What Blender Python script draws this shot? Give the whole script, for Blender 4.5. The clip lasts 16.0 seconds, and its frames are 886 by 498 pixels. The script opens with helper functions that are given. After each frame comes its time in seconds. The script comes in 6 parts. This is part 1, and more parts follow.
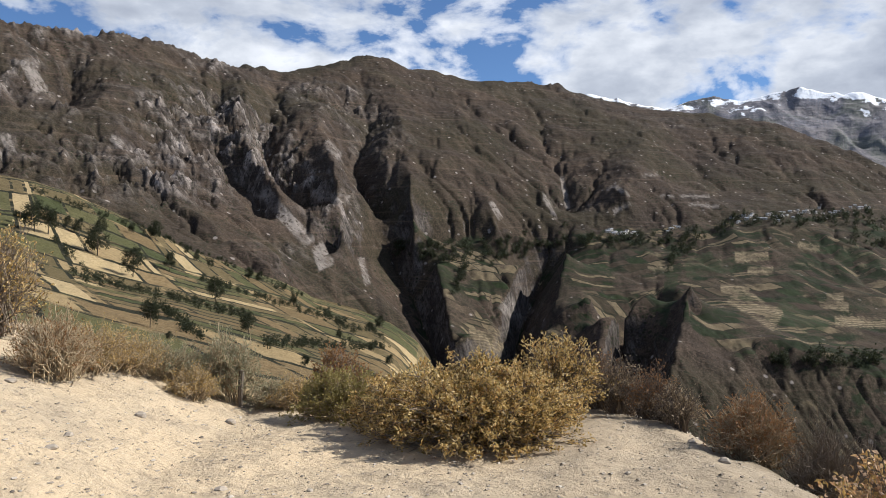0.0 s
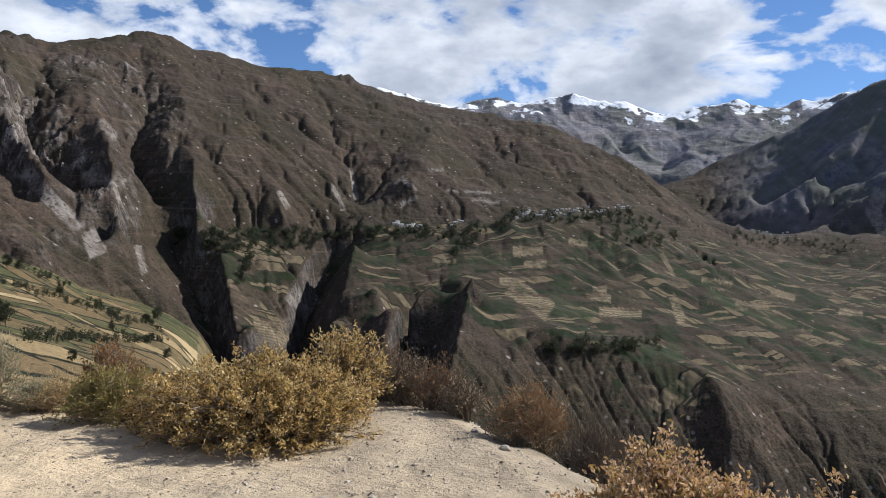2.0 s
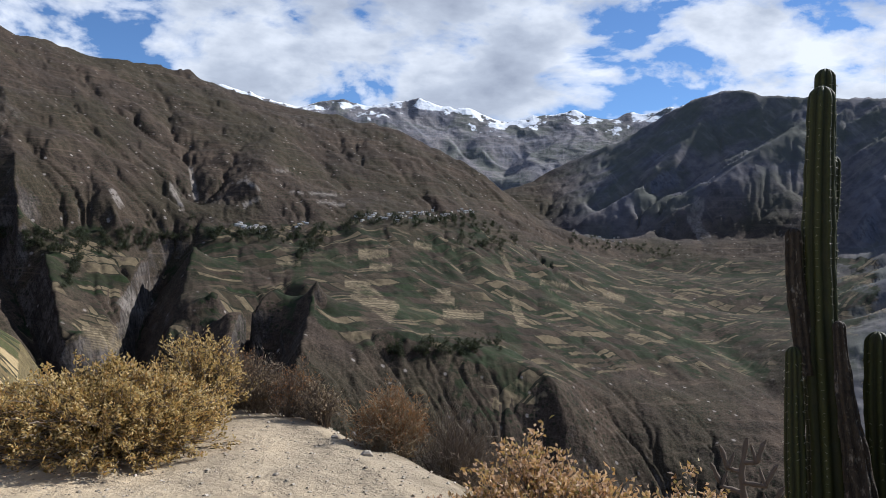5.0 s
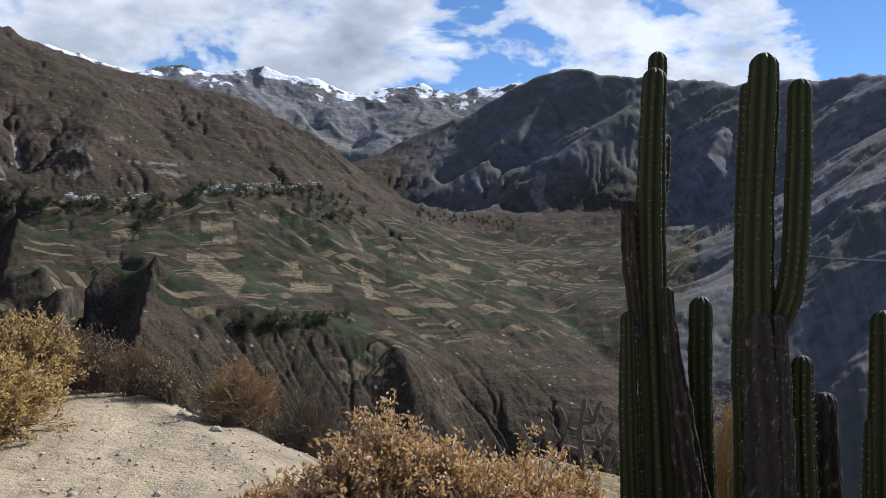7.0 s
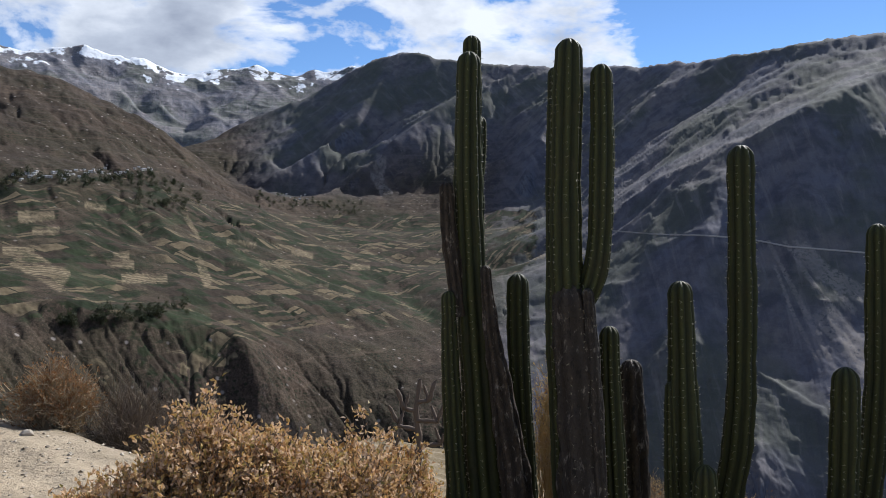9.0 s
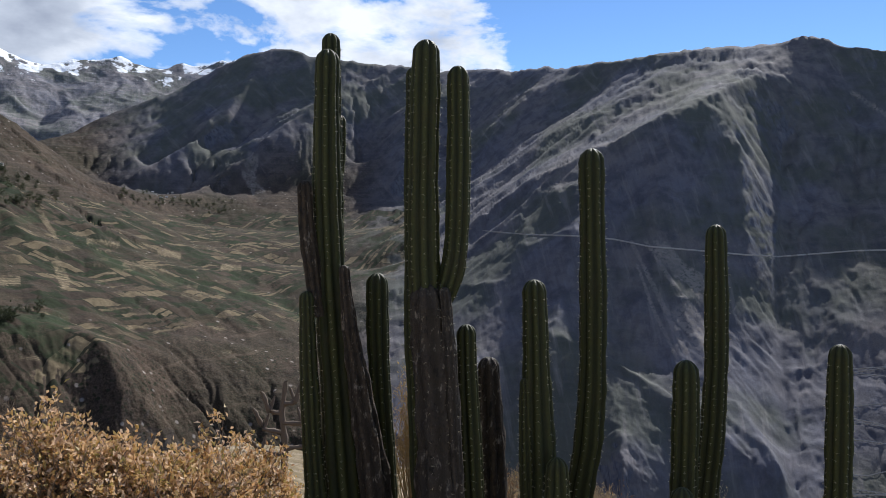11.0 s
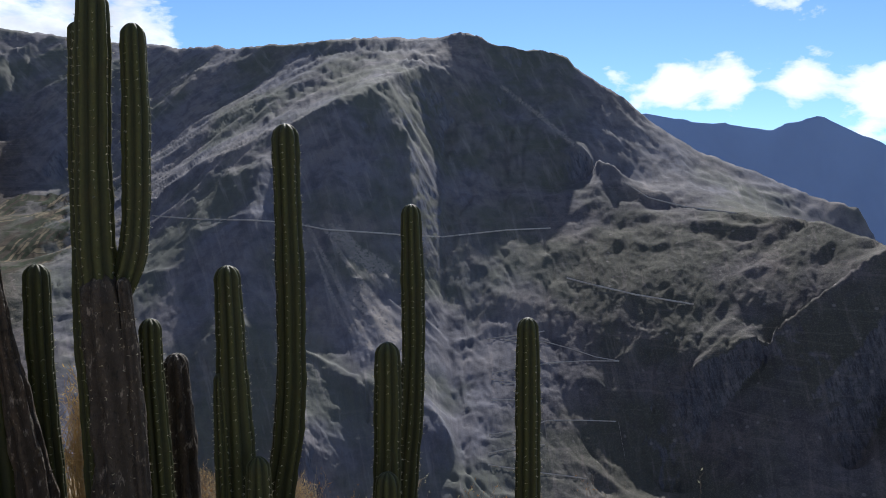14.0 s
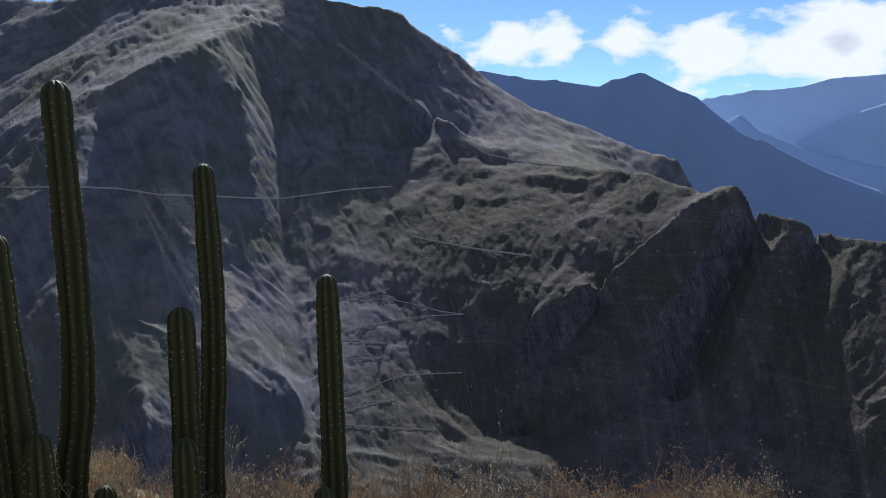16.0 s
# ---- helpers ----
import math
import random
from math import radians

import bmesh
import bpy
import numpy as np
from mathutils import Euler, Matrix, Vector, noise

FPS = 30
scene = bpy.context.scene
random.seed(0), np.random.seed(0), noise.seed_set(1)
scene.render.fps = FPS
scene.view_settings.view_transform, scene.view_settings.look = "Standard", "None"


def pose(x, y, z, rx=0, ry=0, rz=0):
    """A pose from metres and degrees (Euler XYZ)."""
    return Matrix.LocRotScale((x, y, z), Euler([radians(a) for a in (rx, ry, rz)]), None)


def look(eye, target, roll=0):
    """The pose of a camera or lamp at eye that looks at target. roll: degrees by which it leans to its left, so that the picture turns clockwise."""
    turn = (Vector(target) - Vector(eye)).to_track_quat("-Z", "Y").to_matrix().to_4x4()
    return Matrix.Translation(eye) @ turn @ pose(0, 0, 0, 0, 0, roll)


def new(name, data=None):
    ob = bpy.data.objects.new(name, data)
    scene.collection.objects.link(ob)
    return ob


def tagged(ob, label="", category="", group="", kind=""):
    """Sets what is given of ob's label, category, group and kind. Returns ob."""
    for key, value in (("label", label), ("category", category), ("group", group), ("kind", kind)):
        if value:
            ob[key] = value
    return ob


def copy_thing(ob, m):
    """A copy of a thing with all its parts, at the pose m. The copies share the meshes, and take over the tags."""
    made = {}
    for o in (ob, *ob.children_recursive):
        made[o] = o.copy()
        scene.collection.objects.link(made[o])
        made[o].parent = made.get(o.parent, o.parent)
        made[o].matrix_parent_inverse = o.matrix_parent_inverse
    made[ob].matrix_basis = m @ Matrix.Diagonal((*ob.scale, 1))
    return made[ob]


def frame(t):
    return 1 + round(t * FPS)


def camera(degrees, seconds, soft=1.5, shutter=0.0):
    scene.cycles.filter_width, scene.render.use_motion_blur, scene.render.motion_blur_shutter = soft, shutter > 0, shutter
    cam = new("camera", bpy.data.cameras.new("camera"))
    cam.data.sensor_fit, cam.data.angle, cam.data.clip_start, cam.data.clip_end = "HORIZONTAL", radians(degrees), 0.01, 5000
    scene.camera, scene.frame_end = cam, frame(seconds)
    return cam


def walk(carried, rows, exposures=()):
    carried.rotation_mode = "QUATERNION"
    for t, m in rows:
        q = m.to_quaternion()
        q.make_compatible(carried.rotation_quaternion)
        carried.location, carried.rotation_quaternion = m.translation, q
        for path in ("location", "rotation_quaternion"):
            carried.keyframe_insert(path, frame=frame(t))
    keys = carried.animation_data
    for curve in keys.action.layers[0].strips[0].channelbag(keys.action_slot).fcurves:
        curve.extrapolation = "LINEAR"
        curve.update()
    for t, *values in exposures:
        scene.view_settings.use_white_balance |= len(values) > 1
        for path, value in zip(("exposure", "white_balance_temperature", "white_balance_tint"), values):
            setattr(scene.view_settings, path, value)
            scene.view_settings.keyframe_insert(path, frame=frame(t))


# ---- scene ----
cam = camera(55.58, 16.0, soft=0.9)
# time, place of the eye, turn, tilt, lean
PATH = [
    (0.0, 0.0, 0.0, 1.55, 0.0, -0.0, 0.0),
    (0.5, -0.001, 0.014, 1.552, -3.71, -0.11, -0.75),
    (1.0, -0.006, 0.038, 1.553, -6.85, -0.02, -0.91),
    (1.5, -0.015, 0.055, 1.563, -10.79, -0.12, -0.86),
    (2.0, -0.024, 0.057, 1.57, -14.39, -0.47, -1.1),
    (2.5, -0.041, 0.055, 1.574, -16.59, -0.33, -1.14),
    (3.0, -0.04, 0.061, 1.574, -18.14, 0.24, -1.08),
    (3.5, -0.007, 0.082, 1.571, -19.38, 0.74, -1.05),
    (6.0, -0.214, 0.161, 1.575, -29.76, -1.04, -1.68),
    (6.5, -0.199, 0.132, 1.571, -32.38, -1.37, -1.57),
    (7.0, -0.177, 0.122, 1.567, -35.2, -1.65, -1.52),
    (7.5, -0.154, 0.11, 1.565, -37.97, -1.89, -1.54),
    (8.0, -0.14, 0.101, 1.565, -40.64, -2.13, -1.32),
    (8.5, -0.117, 0.082, 1.566, -43.26, -2.49, -0.86),
    (9.0, -0.093, 0.06, 1.565, -45.96, -2.58, -0.41),
    (11.5, -0.026, 0.001, 1.563, -57.13, -2.58, -0.81),
    (12.0, 0.005, 0.054, 1.556, -60.71, -2.52, -0.62),
    (12.5, 0.077, 0.153, 1.562, -65.76, -1.83, -0.39),
    (13.0, 0.124, 0.202, 1.55, -70.29, -2.15, -0.3),
    (13.5, 0.138, 0.218, 1.544, -73.68, -2.83, -0.46),
    (14.0, 0.151, 0.198, 1.543, -76.29, -3.35, -0.57),
    (14.5, 0.156, 0.136, 1.542, -79.51, -3.77, 0.1),
    (15.0, 0.161, 0.068, 1.541, -81.86, -4.69, 0.67),
    (15.5, 0.183, 0.01, 1.534, -84.24, -5.65, 0.78),
    (16.0, 0.181, -0.034, 1.529, -87.07, -6.15, 0.72),
]
EXPOSURES = [(0.0, 0.52, 6050, 10), (3.5, 0.47, 5750, 10), (7.0, 0.47, 5750, 10), (9.0, 0.5, 5800, 10), (11.5, 0.67, 5850, 10), (12.0, 0.77, 5850, 10), (12.5, 0.82, 5850, 10), (13.0, 0.68, 5900, 10), (13.5, 0.76, 5900, 10), (14.5, 0.66, 5850, 10), (15.5, 0.62, 5800, 10), (16.0, 0.47, 5800, 10)]
walk(cam, [(t, pose(x, y, z, 90 + tilt, lean, turn)) for t, x, y, z, turn, tilt, lean in PATH], EXPOSURES)

# ---- sun and sky ----
SUN_BEARING, SUN_HEIGHT = 84.0, 38.0


def node(nt, kind, at=(0, 0), **values):
    n = nt.nodes.new(kind)
    n.location = at
    for key, value in values.items():
        n.inputs[key.replace("_", " ")].default_value = value
    return n


def ramp(nt, source, *stops):
    """A colour ramp on a value; stops are (place, grey or colour)."""
    n = nt.nodes.new("ShaderNodeValToRGB")
    els = n.color_ramp.elements
    while len(els) < len(stops):
        els.new(0.5)
    for el, (p, c) in zip(els, stops):
        el.position = p
        el.color = (c, c, c, 1) if isinstance(c, (int, float)) else (*c, 1)
    nt.links.new(source, n.inputs[0])
    return n.outputs[0]


def calc(nt, op, a, b=None, c=None, clamp=False):
    n = nt.nodes.new("ShaderNodeMath")
    n.operation, n.use_clamp = op, clamp
    for i, q in enumerate((a, b, c)):
        if q is None:
            continue
        if isinstance(q, (int, float)):
            n.inputs[i].default_value = q
        else:
            nt.links.new(q, n.inputs[i])
    return n.outputs[0]


def mix(nt, k, a, b, blend="MIX"):
    n = nt.nodes.new("ShaderNodeMix")
    n.data_type, n.blend_type = "RGBA", blend
    for i, q in ((0, k), (6, a), (7, b)):
        if isinstance(q, (int, float)):
            n.inputs[i].default_value = q
        elif isinstance(q, tuple):
            n.inputs[i].default_value = (*q, 1)
        else:
            nt.links.new(q, n.inputs[i])
    return n.outputs[2]


def bearing_way(b, e):
    b, e = radians(b), radians(e)
    return Vector((math.sin(b) * math.cos(e), math.cos(b) * math.cos(e), math.sin(e)))


world = bpy.data.worlds.new("sky")
scene.world = world
world.use_nodes = True
wt = world.node_tree
wt.nodes.clear()
sky = wt.nodes.new("ShaderNodeTexSky")
sky.sky_type, sky.sun_disc = "NISHITA", False
sky.sun_elevation, sky.sun_rotation = radians(SUN_HEIGHT), radians(SUN_BEARING)
sky.altitude, sky.air_density, sky.dust_density, sky.ozone_density = 3300, 1.0, 0.6, 1.5
coord = wt.nodes.new("ShaderNodeTexCoord")
split = wt.nodes.new("ShaderNodeSeparateXYZ")
wt.links.new(coord.outputs["Generated"], split.inputs[0])
# heaped clouds, wider than tall
heap = wt.nodes.new("ShaderNodeMapping")
heap.inputs["Scale"].default_value = (1.0, 1.0, 2.1)
wt.links.new(coord.outputs["Generated"], heap.inputs[0])
puffs = node(wt, "ShaderNodeTexNoise", Scale=7.4, Detail=10.0, Roughness=0.56, Distortion=0.18)
wt.links.new(heap.outputs[0], puffs.inputs["Vector"])
# more cloud over the snow range, less over the southern massif, a bank low towards the sun
cover = puffs.outputs[0]
# the last entry adds unseen cloud overhead to brighten the skylight
for b, e, tight, amount in ((-14, 17, 60, 0.12), (8, 17, 90, 0.10), (22, 14, 90, 0.10), (36, 11, 160, 0.06), (46, 15, 260, 0.15), (55, 14, 300, 0.15), (68.5, 9.9, 3000, 0.2), (70.5, 9.9, 3000, 0.2),
                            (91.5, 7.4, 3200, 0.2), (95, 7.2, 3000, 0.24), (99, 7.0, 2500, 0.24), (104, 6.9, 1800, 0.25), (112, 7.0, 1500, 0.24), (102, 13, 900, -0.16), (70, 22, 30, -0.26), (84, 13, 200, -0.14), (0, 90, 4, 0.08)):
    dot = wt.nodes.new("ShaderNodeVectorMath")
    dot.operation = "DOT_PRODUCT"
    wt.links.new(coord.outputs["Generated"], dot.inputs[0])
    dot.inputs[1].default_value = bearing_way(b, e)
    bump = calc(wt, "POWER", calc(wt, "MAXIMUM", dot.outputs["Value"], 0.0), tight)
    cover = calc(wt, "MULTIPLY_ADD", bump, amount, cover)
thick = ramp(wt, cover, (0.495, 0.0), (0.54, 0.6), (0.60, 1.0))
# tops and sunward edges are white, bases and deep cores grey: the cloud between here and the sun
nearer = wt.nodes.new("ShaderNodeVectorMath")
nearer.operation = "ADD"
nearer.inputs[1].default_value = (0.025, 0.005, 0.07)
wt.links.new(heap.outputs[0], nearer.inputs[0])
above = node(wt, "ShaderNodeTexNoise", Scale=7.4, Detail=5.0, Roughness=0.5, Distortion=0.18)
wt.links.new(nearer.outputs[0], above.inputs["Vector"])
fluff = node(wt, "ShaderNodeTexNoise", Scale=17.0, Detail=6.0, Roughness=0.55)
wt.links.new(heap.outputs[0], fluff.inputs["Vector"])
glow = wt.nodes.new("ShaderNodeVectorMath")
glow.operation = "DOT_PRODUCT"
wt.links.new(coord.outputs["Generated"], glow.inputs[0])
glow.inputs[1].default_value = bearing_way(100, 12)
toward = calc(wt, "POWER", calc(wt, "MAXIMUM", glow.outputs["Value"], 0.0), 13)
dense = calc(wt, "MULTIPLY_ADD", calc(wt, "SUBTRACT", above.outputs[0], puffs.outputs[0]), 0.9, calc(wt, "MULTIPLY_ADD", cover, 1.6, -0.52))
dense = calc(wt, "MULTIPLY_ADD", fluff.outputs[0], 0.42, dense)
dense = calc(wt, "MULTIPLY_ADD", toward, -0.55, calc(wt, "MULTIPLY_ADD", calc(wt, "MAXIMUM", calc(wt, "SUBTRACT", split.outputs[2], 0.22), 0.0), 1.0, dense))
bulk = ramp(wt, dense, (0.50, (0.69, 0.69, 0.70)), (0.62, (0.56, 0.57, 0.59)), (0.76, (0.41, 0.43, 0.47)), (1.0, (0.26, 0.28, 0.33)))
blue = mix(wt, 1.0, sky.outputs[0], (0.062, 0.072, 0.082), "MULTIPLY")
full = mix(wt, thick, blue, bulk)
back = wt.nodes.new("ShaderNodeBackground")
back.inputs["Strength"].default_value = 1.0
wt.links.new(full, back.inputs[0])
wo = wt.nodes.new("ShaderNodeOutputWorld")
wt.links.new(back.outputs[0], wo.inputs[0])

sun_data = bpy.data.lights.new("sun", "SUN")
sun_data.energy, sun_data.angle, sun_data.color = 5.0, radians(0.53), (1.0, 0.93, 0.82)
sun = new("sun", sun_data)
sun.matrix_world = look((0, 0, 0), -bearing_way(SUN_BEARING, SUN_HEIGHT))
sun.location = (0, 0, 60)

# ---- materials ----
def material(name, rough=0.9, spec=0.2):
    m = bpy.data.materials.new(name)
    m.use_nodes = True
    nt = m.node_tree
    b = nt.nodes["Principled BSDF"]
    b.inputs["Roughness"].default_value = rough
    b.inputs["Specular IOR Level"].default_value = spec
    return m, nt, b


def speck(nt, scale, detail=5.0, rough=0.55, where="Object", stretch=None, kind="ShaderNodeTexNoise"):
    """A noise in metres."""
    tc = nt.nodes.new("ShaderNodeTexCoord")
    src = tc.outputs[where]
    if stretch:
        mp = nt.nodes.new("ShaderNodeMapping")
        mp.inputs["Scale"].default_value = stretch
        nt.links.new(src, mp.inputs[0])
        src = mp.outputs[0]
    n = nt.nodes.new(kind)
    n.inputs["Scale"].default_value = scale
    if kind == "ShaderNodeTexNoise":
        n.inputs["Detail"].default_value = detail
        n.inputs["Roughness"].default_value = rough
    nt.links.new(src, n.inputs["Vector"])
    return n


def relief(nt, bsdf, height, strength, distance):
    n = nt.nodes.new("ShaderNodeBump")
    n.inputs["Distance"].default_value = distance
    if isinstance(strength, float):
        n.inputs["Strength"].default_value = strength
    else:
        nt.links.new(strength, n.inputs["Strength"])
    nt.links.new(height, n.inputs["Height"])
    nt.links.new(n.outputs[0], bsdf.inputs["Normal"])


def attribute(nt, name):
    n = nt.nodes.new("ShaderNodeAttribute")
    n.attribute_name = name
    return n.outputs["Fac"]


def parcel_nodes(nt, size, turn, shear, deep):
    """Small fields in plan: blocks of parcels, strips and thin beds with ragged sides. Gives each parcel a random value, and the banks between."""
    tc = nt.nodes.new("ShaderNodeTexCoord")
    warp = speck(nt, 0.16 / size, 3, 0.6)
    shift = nt.nodes.new("ShaderNodeVectorMath")
    shift.operation = "MULTIPLY_ADD"
    nt.links.new(warp.outputs["Color"], shift.inputs[0])
    shift.inputs[1].default_value = (1.7 * size / deep, 1.7 * size / deep, 0)
    nt.links.new(tc.outputs["Object"], shift.inputs[2])
    at = nt.nodes.new("ShaderNodeSeparateXYZ")
    nt.links.new(shift.outputs[0], at.inputs[0])
    c, q = math.cos(radians(turn)), math.sin(radians(turn))
    v = calc(nt, "ADD", calc(nt, "MULTIPLY", at.outputs[0], q / size / deep), calc(nt, "MULTIPLY", at.outputs[1], c / size / deep))
    u = calc(nt, "ADD", calc(nt, "MULTIPLY", at.outputs[0], c / size), calc(nt, "MULTIPLY", at.outputs[1], -q / size))
    u = calc(nt, "MULTIPLY_ADD", v, shear, u)
    plan = nt.nodes.new("ShaderNodeCombineXYZ")
    nt.links.new(u, plan.inputs[0])
    nt.links.new(v, plan.inputs[1])

    def bricks(width, height, gap):
        n = nt.nodes.new("ShaderNodeTexBrick")
        n.offset, n.offset_frequency, n.squash, n.squash_frequency = 0.37, 2, 0.7, 3
        for key, value in (("Scale", 1.0), ("Mortar Size", gap), ("Mortar Smooth", 0.1), ("Bias", 0.0), ("Brick Width", width), ("Row Height", height)):
            n.inputs[key].default_value = value
        n.inputs["Color1"].default_value, n.inputs["Color2"].default_value, n.inputs["Mortar"].default_value = (0, 0, 0, 1), (1, 1, 1, 1), (0.5, 0.5, 0.5, 1)
        nt.links.new(plan.outputs[0], n.inputs["Vector"])
        return n
    block, wide, tall, thin = bricks(3.4, 1.9, 0.05), bricks(1.5, 0.62, 0.045), bricks(0.55, 0.95, 0.05), bricks(1.9, 0.24, 0.035)
    first, second = ramp(nt, block.outputs["Color"], (0.42, 0.0), (0.43, 1.0)), ramp(nt, block.outputs["Color"], (0.66, 0.0), (0.67, 1.0))
    value = mix(nt, second, mix(nt, first, wide.outputs["Color"], thin.outputs["Color"]), tall.outputs["Color"])
    bank = mix(nt, second, mix(nt, first, wide.outputs["Fac"], thin.outputs["Fac"]), tall.outputs["Fac"])
    bank = mix(nt, 1.0, bank, block.outputs["Fac"], "LIGHTEN")
    torn = speck(nt, 1.4 / size, 3, 0.6)
    return value, calc(nt, "MULTIPLY", bank, ramp(nt, torn.outputs[0], (0.36, 0.2), (0.5, 1.0)))


def crop_ramp(nt, value, crops):
    n = nt.nodes.new("ShaderNodeValToRGB")
    n.color_ramp.interpolation = "CONSTANT"
    els = n.color_ramp.elements
    while len(els) < len(crops):
        els.new(0.5)
    for i, (el, c) in enumerate(zip(els, crops)):
        el.position, el.color = 0.12 + 0.76 * i / len(crops) if i else 0.0, (*c, 1)
    nt.links.new(value, n.inputs[0])
    return n.outputs[0]


BENCH_CROPS = [(0.016, 0.022, 0.01), (0.038, 0.028, 0.02), (0.019, 0.028, 0.012), (0.046, 0.034, 0.024), (0.013, 0.02, 0.009), (0.031, 0.023, 0.017), (0.053, 0.04, 0.027), (0.015, 0.023, 0.009), (0.036, 0.029, 0.018), (0.075, 0.058, 0.037), (0.022, 0.026, 0.013), (0.125, 0.098, 0.060)]
HILL_CROPS = [(0.085, 0.080, 0.035), (0.14, 0.10, 0.050), (0.058, 0.064, 0.026), (0.19, 0.135, 0.068), (0.050, 0.056, 0.023), (0.25, 0.185, 0.095), (0.105, 0.082, 0.040), (0.072, 0.072, 0.031), (0.155, 0.11, 0.056), (0.34, 0.26, 0.14), (0.12, 0.092, 0.046)]


def mountain_material(name, soil, soil_two, rock, rock_pale, bush, rock_from=0.62, fields=None, snow=False, near=1.0, grit=1.0, bumpy=9.0, haze_tones=None):
    """Dry mountain land: earth in two tones, bare rock where it is steep, dots of low scrub. The last argument holds
    the five tones across the valley, with haze painted into them.
    """
    m, nt, b = material(name, 0.95, 0.1)
    side = attribute(nt, "pale") if haze_tones else None
    here = (soil, soil_two, rock, rock_pale, bush)

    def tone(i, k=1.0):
        """One of the five tones, lighter or darker, blended with its hazed version across the valley."""
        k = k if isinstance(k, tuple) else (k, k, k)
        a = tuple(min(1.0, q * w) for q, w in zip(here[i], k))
        return mix(nt, side, a, tuple(min(1.0, q * w) for q, w in zip(haze_tones[i], k))) if haze_tones else a

    big, mid, fine = speck(nt, 0.006 * near, 6), speck(nt, 0.03 * near, 7, 0.62), speck(nt, 0.16 * near, 6, 0.65)
    col = mix(nt, ramp(nt, big.outputs[0], (0.38, 0.0), (0.62, 1.0)), tone(0), tone(1))
    # the fine grain fades there too, as haze would veil it
    keep = calc(nt, "MULTIPLY_ADD", side, -0.85, 1.0) if haze_tones else None

    def here_only(k):
        return calc(nt, "MULTIPLY", k, keep) if haze_tones else k

    col = mix(nt, ramp(nt, mid.outputs[0], (0.44, 0.0), (0.62, 0.8)), col, tone(0, 0.55))
    col = mix(nt, here_only(ramp(nt, fine.outputs[0], (0.30, 0.35 * grit), (0.50, 0.0), (0.70, 0.35 * grit))), col, tone(1, 1.7))
    grass = speck(nt, 0.004 * near, 5, 0.6)
    col = mix(nt, ramp(nt, grass.outputs[0], (0.46, 0.0), (0.58, 0.8)), col, tone(1, (0.52, 0.62, 0.5)))
    geo = nt.nodes.new("ShaderNodeNewGeometry")
    up = nt.nodes.new("ShaderNodeSeparateXYZ")
    nt.links.new(geo.outputs["Normal"], up.inputs[0])
    steep = calc(nt, "ADD", up.outputs[2], calc(nt, "MULTIPLY_ADD", mid.outputs[0], 0.5, -0.25))
    streak = speck(nt, 0.05 * near, 6, 0.65, stretch=(1, 1, 0.35))
    bare = attribute(nt, "rocky")
    stone = mix(nt, calc(nt, "MULTIPLY", ramp(nt, streak.outputs[0], (0.45, 0.0), (0.60, 1.0)), calc(nt, "MULTIPLY_ADD", bare, 0.75, 0.25)), tone(2), tone(3))
    rocky = calc(nt, "MAXIMUM", ramp(nt, steep, (rock_from - 0.12, 1.0), (rock_from, 0.0)), bare)
    col = mix(nt, rocky, col, stone)
    if fields:
        plots = attribute(nt, "plots")
        # field plots laid along the contour, each with its own crop
        pick, bank = parcel_nodes(nt, *fields[:4])
        crop = crop_ramp(nt, pick, fields[4])
        crop = mix(nt, 1.0, crop, ramp(nt, fine.outputs[0], (0.3, 0.7), (0.7, 1.3)), "MULTIPLY")
        crop = mix(nt, bank, crop, (0.020, 0.021, 0.013))
        wave = speck(nt, 0.12, where="UV", kind="ShaderNodeTexWave")
        wave.bands_direction = "Y"
        wave.inputs["Distortion"].default_value = 2.5
        patchy = calc(nt, "ADD", calc(nt, "MULTIPLY", plots, ramp(nt, up.outputs[2], (0.55, 0.3), (0.75, 1.0))), calc(nt, "MULTIPLY_ADD", mid.outputs[0], 0.7, -0.35))
        field = calc(nt, "MULTIPLY", ramp(nt, patchy, (0.42, 0.0), (0.52, 1.0)), ramp(nt, speck(nt, 0.017 * near, 5, 0.6).outputs[0], (0.42, 0.2), (0.50, 0.95))) if haze_tones else ramp(nt, patchy, (0.42, 0.0), (0.52, 1.0))
    # streaks of scree and washed earth down the slope
    wash, wash_two = speck(nt, 0.07 * near, 6, 0.62, "UV", (1, 0.10, 1)), speck(nt, 0.25 * near, 5, 0.6, "UV", (1, 0.14, 1))
    col = mix(nt, ramp(nt, wash.outputs[0], (0.34, 0.45), (0.47, 0.0)), col, tone(0, 0.5))
    col = mix(nt, ramp(nt, wash.outputs[0], (0.55, 0.0), (0.68, 0.45)), col, tone(1, 1.5))
    col = mix(nt, calc(nt, "MULTIPLY", rocky, ramp(nt, wash_two.outputs[0], (0.38, 0.7), (0.52, 0.0))), col, tone(2, 0.4))
    tiny = speck(nt, 0.45 * near, 4, 0.7)
    col = mix(nt, here_only(ramp(nt, tiny.outputs[0], (0.38, 0.6 * grit), (0.5, 0.0))), col, tone(0, 0.4))
    col = mix(nt, here_only(ramp(nt, tiny.outputs[0], (0.52, 0.0), (0.64, 0.45 * grit))), col, tone(1, 1.8))
    dots = speck(nt, 0.17 * near, kind="ShaderNodeTexVoronoi")
    thin = speck(nt, 0.012 * near, 4)
    dot = calc(nt, "MULTIPLY", ramp(nt, dots.outputs["Distance"], (0.20, 1.0), (0.42, 0.0)), ramp(nt, thin.outputs[0], (0.42, 0.1), (0.62, 0.9)))
